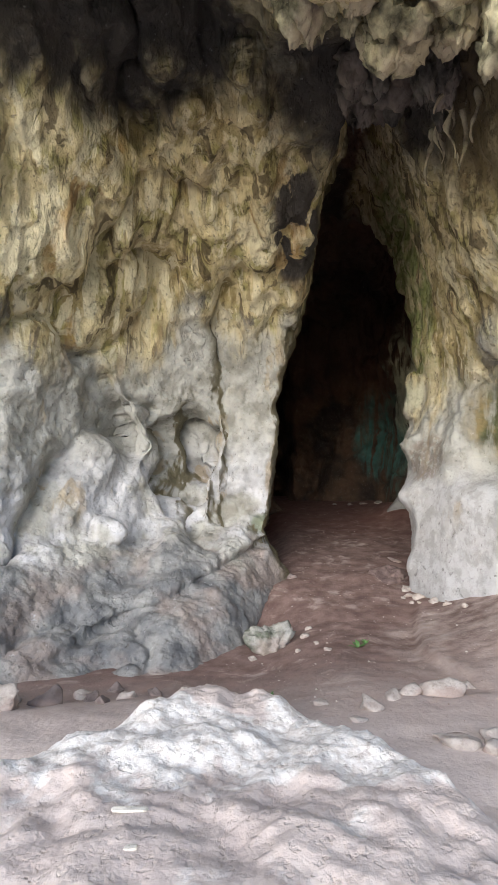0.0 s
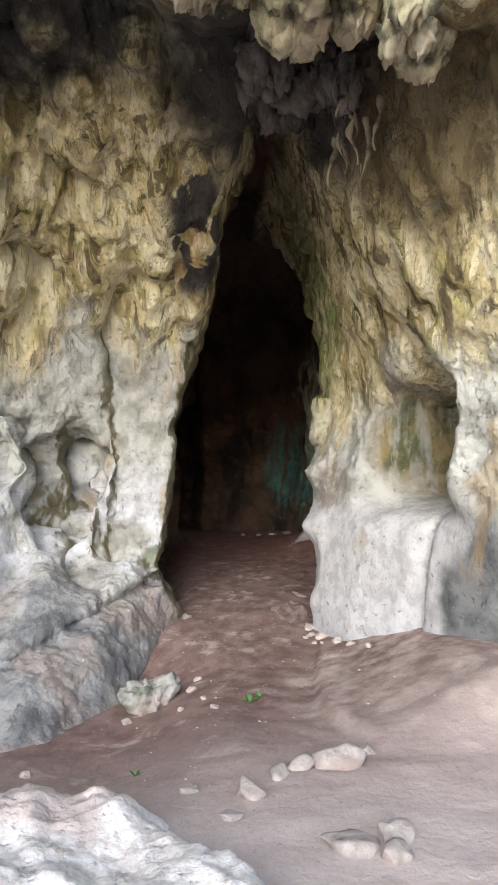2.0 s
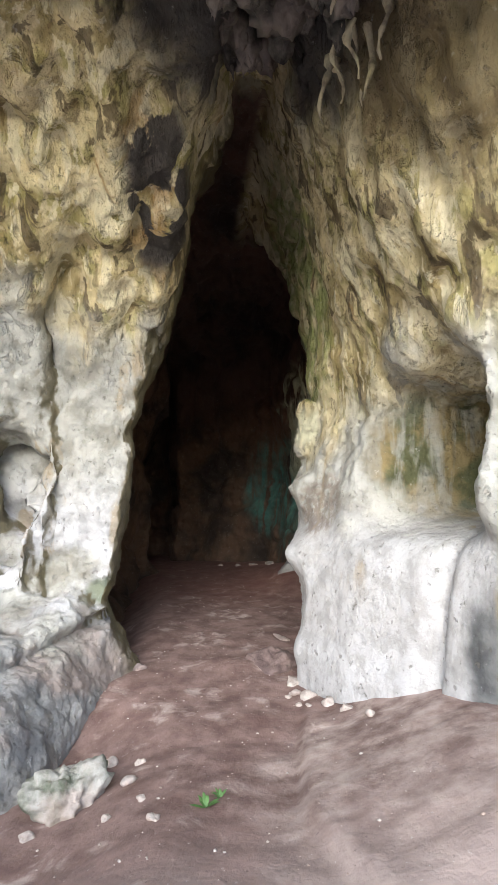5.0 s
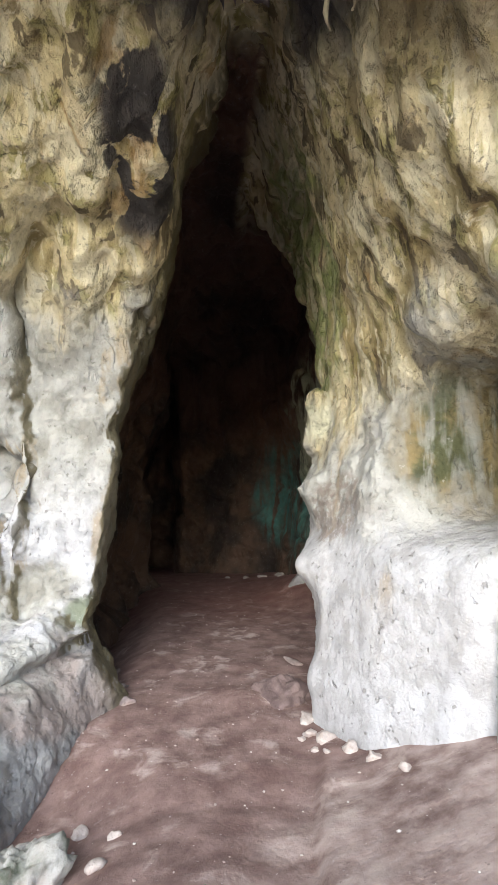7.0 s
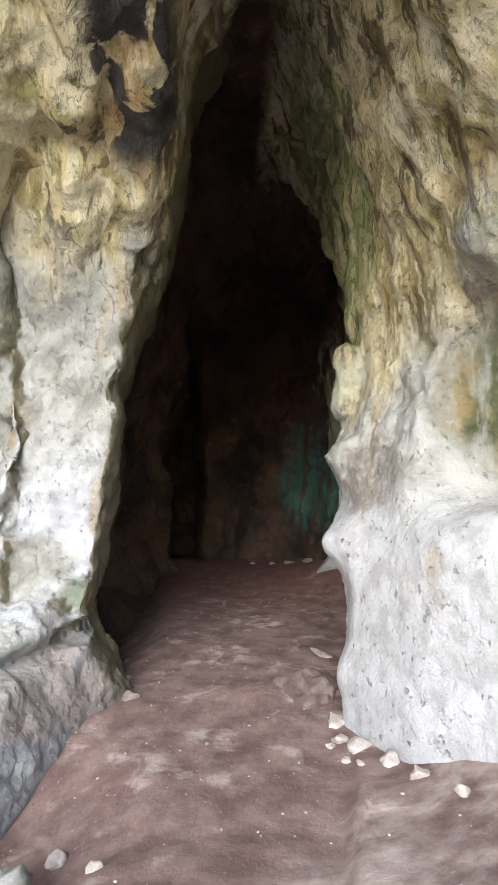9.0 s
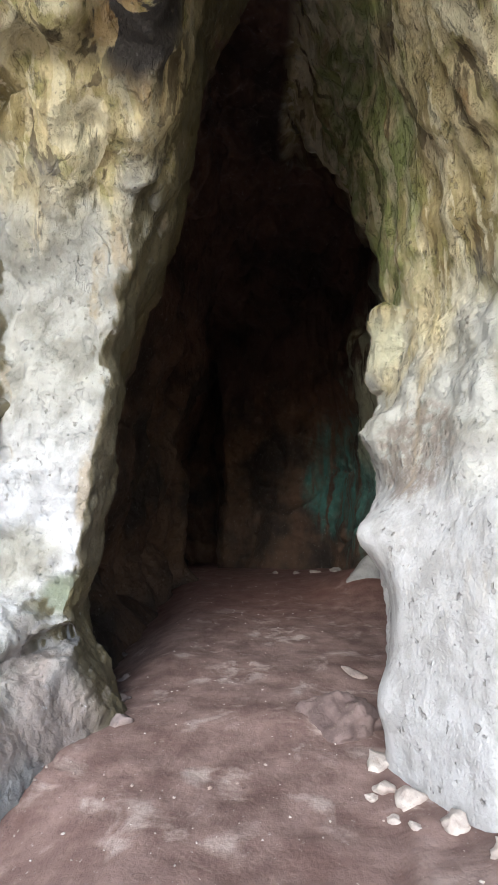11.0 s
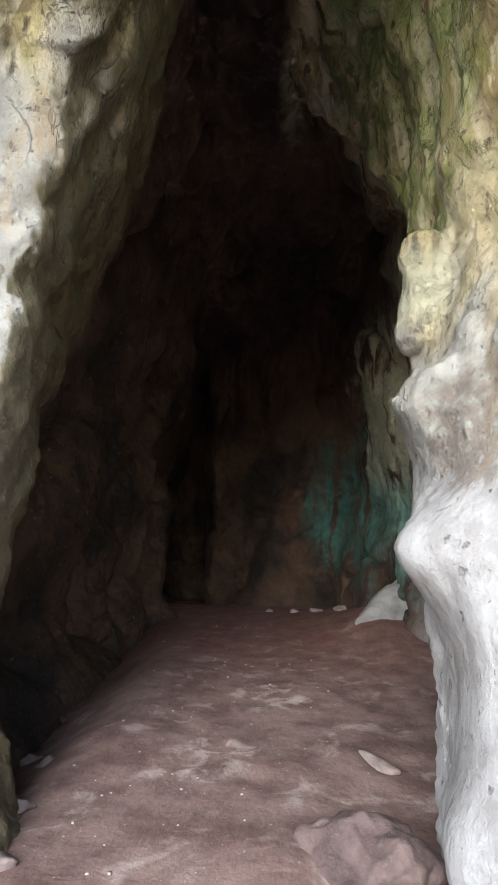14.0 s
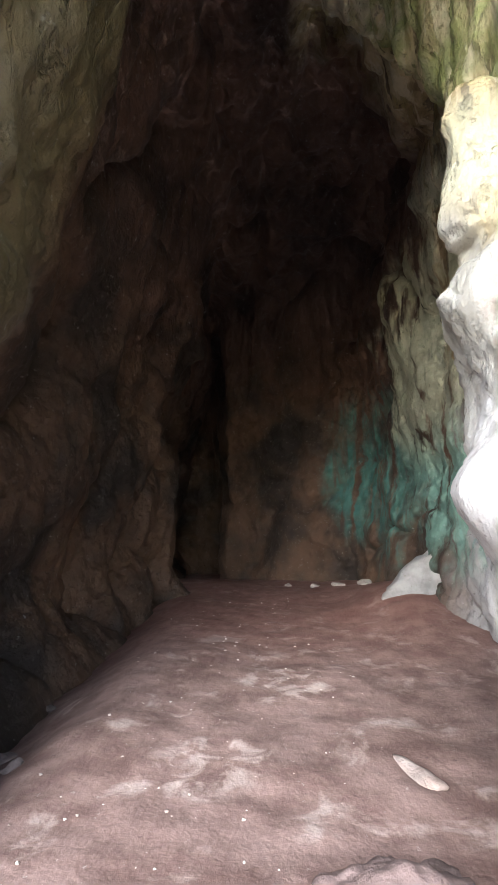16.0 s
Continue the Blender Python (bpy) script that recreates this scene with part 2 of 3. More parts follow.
    # hairline cracks, specks and pits
    vein2 = n.math("ABSOLUTE", n.math("SUBTRACT", n.noise(1.1, 5, 0.5, (1, 1, 1.6), (1, 6, 3)), 0.5))
    crack = n.math("MULTIPLY", n.ramp(vein2, 0.006, 0.0), n.ramp(n.noise(0.9, 3, 0.5, (1, 1, 1), (7, 7, 7)), 0.48, 0.56))
    pit = n.ramp(n.noise(13, 5, 0.55, (1, 1, 0.9), (2, 9, 6)), 0.36, 0.31)
    c = n.mix(n.math("MULTIPLY", crack, 0.08), c, (0.09, 0.075, 0.06))
    c = n.mix(n.math("MULTIPLY", pit, 0.45), c, (0.15, 0.13, 0.11))
    c = n.mix(n.math("MULTIPLY", n.ramp(fine, 0.60, 0.72), 0.25), c, (0.14, 0.12, 0.10))
    c = n.mix(n.math("MULTIPLY", n.ramp(fine, 0.38, 0.28), 0.2), c, (0.86, 0.85, 0.82))
    b = n.bump(n.math("MULTIPLY", n.mix(n.ramp(n.z, 3.8, 4.8), n.noise(3.8, 9, 0.60, (1, 1, 0.85)), n.noise(5.0, 8, 0.60, (1, 1, 0.28))), rough), 0.16, 0.85)
    b = n.bump(n.math("MULTIPLY", n.ramp(n.noise(9, 6, 0.6, (1, 1, 0.8), (4, 4, 4)), 0.34, 0.44), rough), 0.035, 0.8, b)
    b = n.bump(n.math("MULTIPLY", n.noise(34, 6, 0.7), n.math("MAXIMUM", rough, 0.45)), 0.02, 0.9, b)
    b = n.bump(n.math("MULTIPLY", n.math("MULTIPLY", pit, 0.6), -1.0), 0.03, 0.9, b)
    b = n.bump(n.noise(9, 7, 0.66, (1, 1, 1), (3, 3, 8)), 0.03, 0.7, b)
    b = n.bump(n.math("MULTIPLY", fissure, -1.0), 0.05, 0.8, b)
    return n.done(c, n.math("ADD", 0.72, n.math("MULTIPLY", mid, 0.2)), b)


def dirt():
    """Trodden red-brown cave earth with pale rock showing through."""
    n = Nodes("red_cave_earth")
    big, mid, fine = n.noise(0.8, 4, 0.5, (1, 1, 1), (2, 7, 0)), n.noise(3.1, 6, 0.6), n.noise(22, 5, 0.65)
    c = n.mix(n.ramp(mid, 0.3, 0.7), (0.135, 0.080, 0.068), (0.265, 0.180, 0.158))
    pale = n.mix(mid, (0.36, 0.26, 0.22), (0.66, 0.58, 0.53))
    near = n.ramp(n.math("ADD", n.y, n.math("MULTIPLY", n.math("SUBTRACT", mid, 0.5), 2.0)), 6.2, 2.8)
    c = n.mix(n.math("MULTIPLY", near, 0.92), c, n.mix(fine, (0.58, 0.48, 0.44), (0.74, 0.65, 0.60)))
    slab = n.math("MULTIPLY", n.blob(3.0, 6.1, 0.4, 1.3, 1.7, 2.0), n.ramp(mid, 0.25, 0.70))
    c = n.mix(n.math("MULTIPLY", slab, 0.6), c, pale)
    spots = n.math("MULTIPLY", n.ramp(n.noise(2.4, 5, 0.6, (1, 1, 1), (5, 3, 1), 0.5), 0.55, 0.70), 0.6)
    c = n.mix(spots, c, pale)
    scuff = n.math("MAXIMUM", n.blob(1.75, 10.9, 0.1, 0.42, 0.42, 1.0, 0.5), n.blob(2.2, 12.4, 0.1, 0.4, 0.5, 1.0, 0.5))
    c = n.mix(n.math("MULTIPLY", n.math("MULTIPLY", scuff, n.ramp(n.noise(4.5, 5, 0.6, (1, 1, 1), (3, 8, 2), 0.6), 0.46, 0.62)), 0.7), c, pale)
    c = n.mix(n.math("MULTIPLY", n.ramp(fine, 0.64, 0.74), 0.5), c, (0.62, 0.57, 0.52))
    c = n.mix(n.math("MULTIPLY", n.ramp(fine, 0.38, 0.28), 0.5), c, (0.06, 0.035, 0.03))
    c = n.mix(n.math("MULTIPLY", n.ramp(n.y, 12.0, 15.5), 0.55), c, (0.21, 0.082, 0.06))
    far = n.ramp(n.y, -4.0, -9.0)
    c = n.mix(far, c, n.mix(mid, (0.05, 0.09, 0.03), (0.13, 0.17, 0.06)))
    b = n.bump(n.noise(5, 7, 0.6), 0.035, 0.8)
    b = n.bump(n.noise(36, 5, 0.65), 0.007, 0.7, b)
    return n.done(c, 0.9, b)


def pale_rock(name, lo, hi, earth=0.35):
    """Loose limestone, dusted with earth."""
    n = Nodes(name)
    mid, fine = n.noise(3.5, 6, 0.6), n.noise(20, 6, 0.65)
    c = n.mix(n.ramp(mid, 0.3, 0.65), lo, hi)
    c = n.mix(n.math("MULTIPLY", n.ramp(n.noise(1.3, 5), 0.47, 0.60), earth), c, (0.34, 0.25, 0.215))
    c = n.mix(n.math("MULTIPLY", n.ramp(fine, 0.58, 0.70), 0.5), c, (0.20, 0.17, 0.14))
    b = n.bump(n.noise(5, 8, 0.6), 0.05, 0.7)
    b = n.bump(n.ramp(n.noise(16, 6, 0.6), 0.36, 0.46), 0.008, 0.4, b)
    b = n.bump(n.noise(45, 4, 0.7), 0.005, 0.4, b)
    return n.done(c, 0.85, b)


ROCK, EARTH = limestone(), dirt()


def bedrock():
    """Whitish worn bedrock with pinkish-brown trodden earth in its hollows."""
    n = Nodes("white_bedrock")
    mid, fine = n.noise(2.4, 8, 0.62, warp=0.4), n.noise(18, 6, 0.65)
    earth = n.mix(n.noise(5, 6), (0.56, 0.46, 0.42), (0.72, 0.63, 0.58))
    white = n.mix(n.ramp(fine, 0.35, 0.62), (0.70, 0.64, 0.59), (0.90, 0.86, 0.82))
    band = n.math("ADD", n.math("SUBTRACT", n.y, 2.55), n.math("MULTIPLY", n.math("SUBTRACT", n.noise(0.8, 4, 0.5, (1, 1, 1), (4, 4, 1)), 0.5), 2.2))
    bare = n.math("ADD", n.math("MULTIPLY", n.ramp(band, -0.7, 0.25), n.ramp(band, 1.5, 0.7)), n.math("MULTIPLY", n.math("SUBTRACT", mid, 0.5), 2.4))
    c = n.mix(n.ramp(bare, 0.25, 0.60), earth, white)
    c = n.mix(n.math("MULTIPLY", n.ramp(n.noise(9, 7, 0.7), 0.42, 0.34), 0.5), c, (0.36, 0.28, 0.245))
    c = n.mix(n.math("MULTIPLY", n.ramp(fine, 0.62, 0.74), 0.4), c, (0.33, 0.27, 0.24))
    b = n.bump(n.noise(7, 7, 0.6, (1, 1, 1), (2, 2, 2)), 0.045, 0.7)
    b = n.bump(n.ramp(n.noise(15, 6, 0.6), 0.36, 0.46), 0.012, 0.6, b)
    return n.done(c, 0.88, b)


MOUND = bedrock()
STONE = pale_rock("pale_limestone", (0.32, 0.26, 0.23), (0.62, 0.57, 0.52), 0.85)
MOSSY = pale_rock("mossy_limestone", (0.06, 0.075, 0.04), (0.46, 0.445, 0.41), 0.5)
FLAT = pale_rock("dusty_limestone", (0.25, 0.19, 0.17), (0.42, 0.36, 0.33), 0.7)
LIGHT = pale_rock("light_grey_limestone", (0.20, 0.20, 0.195), (0.36, 0.355, 0.35), 0.2)
RED = pale_rock("earthy_rock", (0.09, 0.060, 0.055), (0.19, 0.135, 0.125), 0.1)
GREY = pale_rock("grey_limestone", (0.13, 0.10, 0.093), (0.25, 0.205, 0.195), 0.6)


# ---- the ground: one sheet from the inner cave to the horizon ----
def ground_height(x, y):
    z = np.interp(y, (-2, 0, 1.5, 3, 4.5, 6, 7.5, 9.5, 11, 14, 17, 18.6, 20, 24), (1.1, 1.0, .82, .66, .38, .1, -.06, .02, .07, .14, .26, .34, .2, 0.0))
    # a stepped slab that climbs to the rock beside the mouth
    edge = np.interp(y, (4.5, 6, 7.5, 9), (2.3, 2.1, 2.45, 2.9))
    on = smooth(4.2, 5.2, y) * (1 - smooth(7.6, 8.8, y))
    z = z + on * (0.10 * smooth(-0.06, 0.08, x - edge) + 0.46 * smooth(0, 1.7, x - edge))
    # the trough along the foot of the far wall
    z = z - 0.27 * smooth(1.3, 0.0, x) * smooth(3.8, 5.4, y) * (1 - smooth(7.8, 9.2, y))
    z = z - 0.40 * smooth(0.95, -0.2, x) * smooth(9.8, 10.8, y) * (1 - smooth(15, 18, y))
    # the floor banks up against the inner wall
    z = z + 0.42 * smooth(2.9, 4.3, x) * bell(y - 15.6, 2.0)
    # a worn hump in the way
    return z + 0.02 * bell(np.hypot(x - 2.35, (y - 9.75) * 1.3), 0.34)


def axis(lo, hi, step, far):
    mid = np.arange(lo, hi, step)
    out = step * np.cumsum(1.28 ** np.arange(1, 40))
    out = out[out < far]
    return np.concatenate((lo - out[::-1], mid, hi + out))


gx, gy = axis(-4.0, 5.2, 0.045, 600), axis(0.6, 20.0, 0.05, 600)
X, Y = np.meshgrid(gx, gy)
p = np.stack((X.ravel(), Y.ravel(), np.zeros(X.size)), 1)
gz = ground_height(p[:, 0], p[:, 1])
close = (np.abs(p[:, 0]) < 8) & (p[:, 1] > -3) & (p[:, 1] < 25)
q = p[close]
gz[close] += 0.06 * fbm(q * 0.8, 3) + 0.016 * fbm(q * 3.1 + 5, 4) + 0.012 * np.maximum(0, ridged(q * 2.2 + 3) - 0.75)
p[:, 2] = gz
idx = np.arange(X.size).reshape(X.shape)
quads = np.stack((idx[:-1, :-1], idx[:-1, 1:], idx[1:, 1:], idx[1:, :-1]), -1).reshape(-1, 4)
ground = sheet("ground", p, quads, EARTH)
tagged(ground, "trodden red-brown cave earth with pale rock showing", "ground", kind="structure")


# ---- the rock: solid where the field is positive ----
STEP = 0.06
AX = [np.arange(-6.6, 6.2, STEP), np.arange(1.6, 25.0, STEP), np.arange(-0.9, 9.8, STEP)]


def right_wall(y, z):
    """x of the wall along the right-hand side."""
    ys = (1, 4, 6, 7, 8, 8.9, 9.6, 10.3, 11, 12.6, 15, 18, 25)
    rows = ((0.0, (6.5, 5.2, 4.15, 3.72, 3.02, 2.76, 2.98, 3.1, 3.1, 3.2, 3.2, 2.9, 2.6)),
            (1.3, (6.5, 5.3, 4.1, 3.72, 3.18, 2.88, 3.03, 3.1, 3.1, 3.2, 3.3, 2.9, 2.6)),
            (2.3, (6.5, 5.4, 4.1, 3.92, 3.52, 3.22, 3.0, 3.15, 3.2, 3.3, 3.5, 3.0, 2.6)),
            (3.7, (6.5, 5.5, 4.1, 4.1, 3.95, 3.65, 3.4, 3.3, 3.3, 3.4, 3.5, 3.0, 2.6)),
            (5.3, (6.0, 4.9, 3.4, 3.05, 3.2, 3.30, 3.34, 3.4, 3.5, 3.6, 3.3, 2.7, 2.5)),
            (7.2, (5.6, 4.2, 2.6, 2.5, 2.6, 2.8, 2.98, 3.12, 3.25, 3.4, 3.3, 3.4, 3.4)),
            (9.0, (5.0, 3.6, 2.2, 2.1, 2.15, 2.3, 2.45, 2.55, 2.6, 2.7, 2.8, 3.0, 3.0)))
    levels = [np.interp(y, ys, r) for _, r in rows]
    out = np.zeros(np.broadcast(y, z).shape)
    hs = [h for h, _ in rows]
    for k in range(len(hs) - 1):
        u = (z - hs[k]) / (hs[k + 1] - hs[k])
        inside = (u >= 0) & (u < 1) if 0 < k < len(hs) - 2 else ((u < 1) if k == 0 else (u >= 0))
        out += inside * (levels[k] * (1 - u) + levels[k + 1] * u)
    # behind the lip of the mouth the wall steps back
    lip = np.interp(z, (0, 2.4, 4, 5.1, 7.3, 9), (9.9, 10.2, 10.5, 11.35, 12.7, 13.4))
    out += 0.6 * smooth(0, 0.35, y - lip) + 0.65 * smooth(0.2, 3.0, y - lip)
    # noses on the edge of the mouth
    out -= 0.36 * bell(z - 1.60, 0.27) * bell(y - 9.30, 0.42)
    out -= 0.30 * bell(z - 2.52, 0.17) * bell(y - 9.85, 0.30)
    out -= 0.10 * bell(z - 0.42, 0.22) * bell(y - 9.0, 0.5)
    # the alcove above the white block, with its pillar
    out += 1.9 * bell(((z - 2.88) / 0.76) ** 2, 1.0) * bell(((y - 7.55) / 0.80) ** 2, 1.0)
    out -= 0.30 * bell(y - 6.45, 0.28) * smooth(1.9, 2.4, z) * (1 - smooth(3.5, 4.1, z))
    out -= 0.25 * bell(y - 8.45, 0.20) * smooth(1.8, 2.4, z) * (1 - smooth(3.6, 4.2, z))
    out -= 0.08 * bell(z - 1.75, 0.35) * bell(y - 7.8, 0.7)
    # a cleft beside the white block
    out += 0.20 * bell(y - 7.12 + 0.12 * (z - 1.0), 0.08) * (1 - smooth(1.6, 2.1, z))
    # lumps over the alcove
    out -= 0.28 * bell(z - 4.15, 0.22) * bell(y - 7.7, 0.30) + 0.24 * bell(z - 4.0, 0.25) * bell(y - 6.6, 0.35)
    return out


def front_face(x, z):
    """y of the face beside the mouth, on the left-hand side."""
    plan = np.interp(x, (-7, -5, -4, -3, -2, -1.2, -0.4, 0.6, 3), (3.2, 5.0, 6.2, 7.5, 8.7, 9.4, 9.65, 9.65, 9.65))
    lean = np.interp(z, (-1, 0, 0.6, 1.1, 1.9, 3.6, 4.7, 5.5, 6.4, 7.2, 8.2, 9.8), (0.0, 0.0, 0.0, 0.0, 0.06, 0.0, 0.15, 0.75, 1.7, 2.5, 3.0, 3.2))
    y = plan - lean
    # a long ramp of rock at the foot
    toe = np.interp(x, (-6, -4, -2, -1.2, -0.5, 0.2, 0.5, 0.8, 3), (3.0, 4.0, 5.4, 5.8, 6.6, 8.2, 9.2, 9.7, 9.8))
    rim = z + 0.14 * np.sin(2.7 * x + 0.6) + 0.05 * np.sin(6.3 * x)
    u = np.clip((1.15 - rim) / 1.25, 0, 1.4)
    y = y - np.maximum(y - toe, 0) * u ** 1.15 - 0.16 * bell(rim - 0.85, 0.25)
    # a long crack across the ramp
    y = y + 0.45 * bell(z - 0.55 - 0.28 * (x + 0.3), 0.07) * smooth(-2.6, -2.0, x)
    # oval niche with ribs, and the white knob under it
    y = y + 0.85 * bell(np.hypot((x + 1.16 - 0.1 * (z - 2.3)) / 0.52, (z - 2.35) / 0.84) ** 3, 0.9)
    y = y - 0.40 * bell(x + 0.80, 0.07) * bell(z - 2.2, 0.8) - 0.22 * bell(x + 0.58, 0.06) * bell(z - 2.3, 0.7)
    y = y - 0.50 * bell(np.hypot(x + 1.45, (z - 1.12) * 1.3), 0.34) - 0.3 * bell(np.hypot(x + 2.2, (z - 1.15) * 1.3), 0.3)
    # grooves, lobes and the panel high up
    y = y + 0.60 * bell(x + 2.35 + 0.18 * np.sin(2 * z), 0.17) * bell(z - 3.0, 1.2)
    y = y - 0.40 * bell(np.hypot((x + 2.45) / 0.32, (z - 5.35) / 0.6), 1.0)
    y = y - 0.35 * bell(np.hypot((x + 3.4) / 0.6, (z - 4.2) / 1.5), 1.0)
    y = y + 0.60 * bell(np.hypot((x + 1.75) / 0.5, (z - 7.2) / 0.6) ** 3, 1.0)
    y = y + 0.30 * bell(x + 3.95, 0.2) * bell(z - 3.6, 1.6)
    # flutes running down from the roof
    wave = np.sin(6.0 * x + 1.3 * np.sin(1.7 * z) + 0.8 * np.sin(3.1 * x)) * 0.5 + 0.5
    return y - 0.22 * wave ** 2 * smooth(3.9, 5.2, z)


def passage_left(y, z):
    """x of the passage's near-hand wall, from the mouth inwards."""
    edge = np.interp(z, (-0.5, 0.0, 0.5, 0.9, 1.3, 2.2, 3.0, 3.3, 3.5, 4.0, 4.7, 5.5, 6.5, 7.4, 8.3), (0.95, 0.74, 0.42, 0.27, 0.31, 0.39, 0.47, 0.41, 0.55, 0.64, 0.74, 0.98, 1.10, 1.32, 1.7))
    run = np.interp(y, (9.4, 10.2, 11.2, 12.5, 14.0, 16.0, 17.2, 17.8, 25), (0, 0.06, -0.15, -0.75, -0.75, -0.35, 0.05, -0.5, -0.7))
    keep = 1 - 0.35 * smooth(10, 13, y) * smooth(3.5, 6, z)
    run = run - 0.35 * smooth(10.4, 11.8, y) * smooth(4.8, 6.2, z) - 0.55 * bell(y - 11.3, 0.75) * (1 - smooth(2.2, 3.4, z))
    return edge + run * keep - 0.35 * bell(y - 17.1, 0.5) * bell(z - 3.6, 1.2) + 0.25 * bell(y - 17.1, 0.4) * bell(z - 2.4, 0.35)


def roof(x, y):
    z = np.interp(y, (1.6, 3.0, 4.2, 5.2, 6.2, 7.2, 9, 11, 14, 19, 25), (7.6, 6.9, 6.45, 7.0, 7.8, 8.2, 9.1, 9.4, 9.2, 7.4, 5.0))
    return z - 0.25 * smooth(0.5, 3.0, x) * bell(y - 4.6, 1.2) + 1.3 * smooth(0.9, -0.6, x) * bell(y - 4.6, 2.2)


def smin(a, b, k):
    h = np.clip(0.5 + 0.5 * (b - a) / k, 0, 1)
    return b * (1 - h) + a * h - k * h * (1 - h)


x, y, z = (a.reshape(s).astype(np.float32) for a, s in zip(AX, ((-1, 1, 1), (1, -1, 1), (1, 1, -1))))
passage = -smin(-(passage_left(y, z) - x), -(y - np.interp(x, (-2, 0.2, 0.9, 1.3, 2.6, 4.2, 6), (23, 23, 22.5, 19.8, 19.0, 18.4, 17))), 0.3)
field = smin((y - front_face(x, z)).astype(np.float32), passage.astype(np.float32), 0.10)
field = -smin(-field, -(x - right_wall(y, z)).astype(np.float32), 0.25)
field = -smin(-field, -(z - roof(x, y)).astype(np.float32), 0.35)
for a, b, rad in (((3.22, 10.12, 3.2), (3.18, 10.1, 3.72), 0.19), ((-1.5, 9.0, 1.15), (-1.3, 9.0, 1.1), 0.24), ((-2.3, 8.1, 1.2), (-2.15, 8.1, 1.15), 0.2)):
    a, b = np.array(a, np.float32), np.array(b, np.float32)
    u = np.clip(((x - a[0]) * (b - a)[0] + (y - a[1]) * (b - a)[1] + (z - a[2]) * (b - a)[2]) / ((b - a) ** 2).sum(), 0, 1)
    d = np.sqrt((x - a[0] - u * (b - a)[0]) ** 2 + (y - a[1] - u * (b - a)[1]) ** 2 + (z - a[2] - u * (b - a)[2]) ** 2)
    field = -smin(-field, d - rad, 0.08)
field = smin(field, (y - 3.6 + 0.0 * x + 0.0 * z).astype(np.float32), 0.4)


def surface(field):
    """Vertices and quads of the zero surface of a field on the grid, one vertex for each cell that it crosses."""
    s = field > 0
    nx, ny, nz = (d - 1 for d in field.shape)
    corners = [(a, b, c) for a in (0, 1) for b in (0, 1) for c in (0, 1)]
    part = [s[a:a + nx, b:b + ny, c:c + nz] for a, b, c in corners]
    count = sum(q.astype(np.int8) for q in part)
    cell = np.argwhere((count > 0) & (count < 8))
    number = np.full((nx, ny, nz), -1, dtype=np.int32)
    number[tuple(cell.T)] = np.arange(len(cell))
    val = {c: field[cell[:, 0] + c[0], cell[:, 1] + c[1], cell[:, 2] + c[2]] for c in corners}
    total, hits = np.zeros((len(cell), 3)), np.zeros(len(cell))
    for a in corners:
        for k in range(3):
            if a[k] == 0:
                b = tuple(1 if j == k else a[j] for j in range(3))
                va, vb = val[a], val[b]
                on = (va > 0) != (vb > 0)
                u = np.where(on, va / np.where(on, va - vb, 1), 0)
                at = np.array(a, float) + u[:, None] * np.eye(3)[k]
                total += at * on[:, None]
                hits += on
    verts = (cell + total / hits[:, None]) * STEP + np.array([a[0] for a in AX])
    faces = []
    for k in range(3):
        i, j = [m for m in range(3) if m != k]
        lo = [slice(1, d - 1) for d in s.shape]
        hi = list(lo)
        lo[k], hi[k] = slice(0, s.shape[k] - 1), slice(1, s.shape[k])
        flips = np.argwhere(s[tuple(lo)] != s[tuple(hi)])
        base = flips.copy()
        base[:, i] += 1
        base[:, j] += 1
        ei, ej = np.eye(3, dtype=int)[i], np.eye(3, dtype=int)[j]
        quad = np.stack([number[tuple((base - d).T)] for d in (ei + ej, ej, 0 * ei, ei)], 1)
        solid = s[tuple(base.T)]
        turn = solid if k == 1 else ~solid
        quad[turn] = quad[turn][:, ::-1]
        faces.append(quad)
    faces = np.concatenate(faces)
    return verts, faces[(faces >= 0).all(1)]


def vertex_normals(v, f):
    n = np.cross(v[f[:, 2]] - v[f[:, 0]], v[f[:, 3]] - v[f[:, 1]])
    out = np.zeros_like(v)
    for k in range(3):
        for c in range(4):
            out[:, k] += np.bincount(f[:, c], n[:, k], len(v))
    return out / np.maximum(np.linalg.norm(out, axis=1), 1e-9)[:, None]


def relax(v, f, times):
    for _ in range(times):
        out, cnt = np.zeros_like(v), np.zeros(len(v))
        for c in range(4):
            for d in (1, 3):
                o = f[:, (c + d) % 4]
                for k in range(3):
                    out[:, k] += np.bincount(f[:, c], v[o, k], len(v))
                cnt += np.bincount(f[:, c], minlength=len(v))
        v = 0.5 * v + 0.5 * out / np.maximum(cnt, 1)[:, None]
    return v


def split(v, f):
    """Each quad into four."""
    e = np.sort(np.concatenate([f[:, [c, (c + 1) % 4]] for c in range(4)]), axis=1)
    key, inv = np.unique(e[:, 0].astype(np.int64) * len(v) + e[:, 1], return_inverse=True)
    mids = (v[key // len(v)] + v[key % len(v)]) / 2
    n, m = len(v), len(f)
    em = (inv.reshape(4, m) + n).T
    fc = np.arange(m) + n + len(mids)
    out = np.concatenate([np.stack((f[:, c], em[:, c], fc, em[:, (c + 3) % 4]), 1) for c in range(4)])
    return np.concatenate((v, mids, v[f].mean(1))), out


v, f = surface(field)
v = relax(v, f, 2)
n = vertex_normals(v, f)
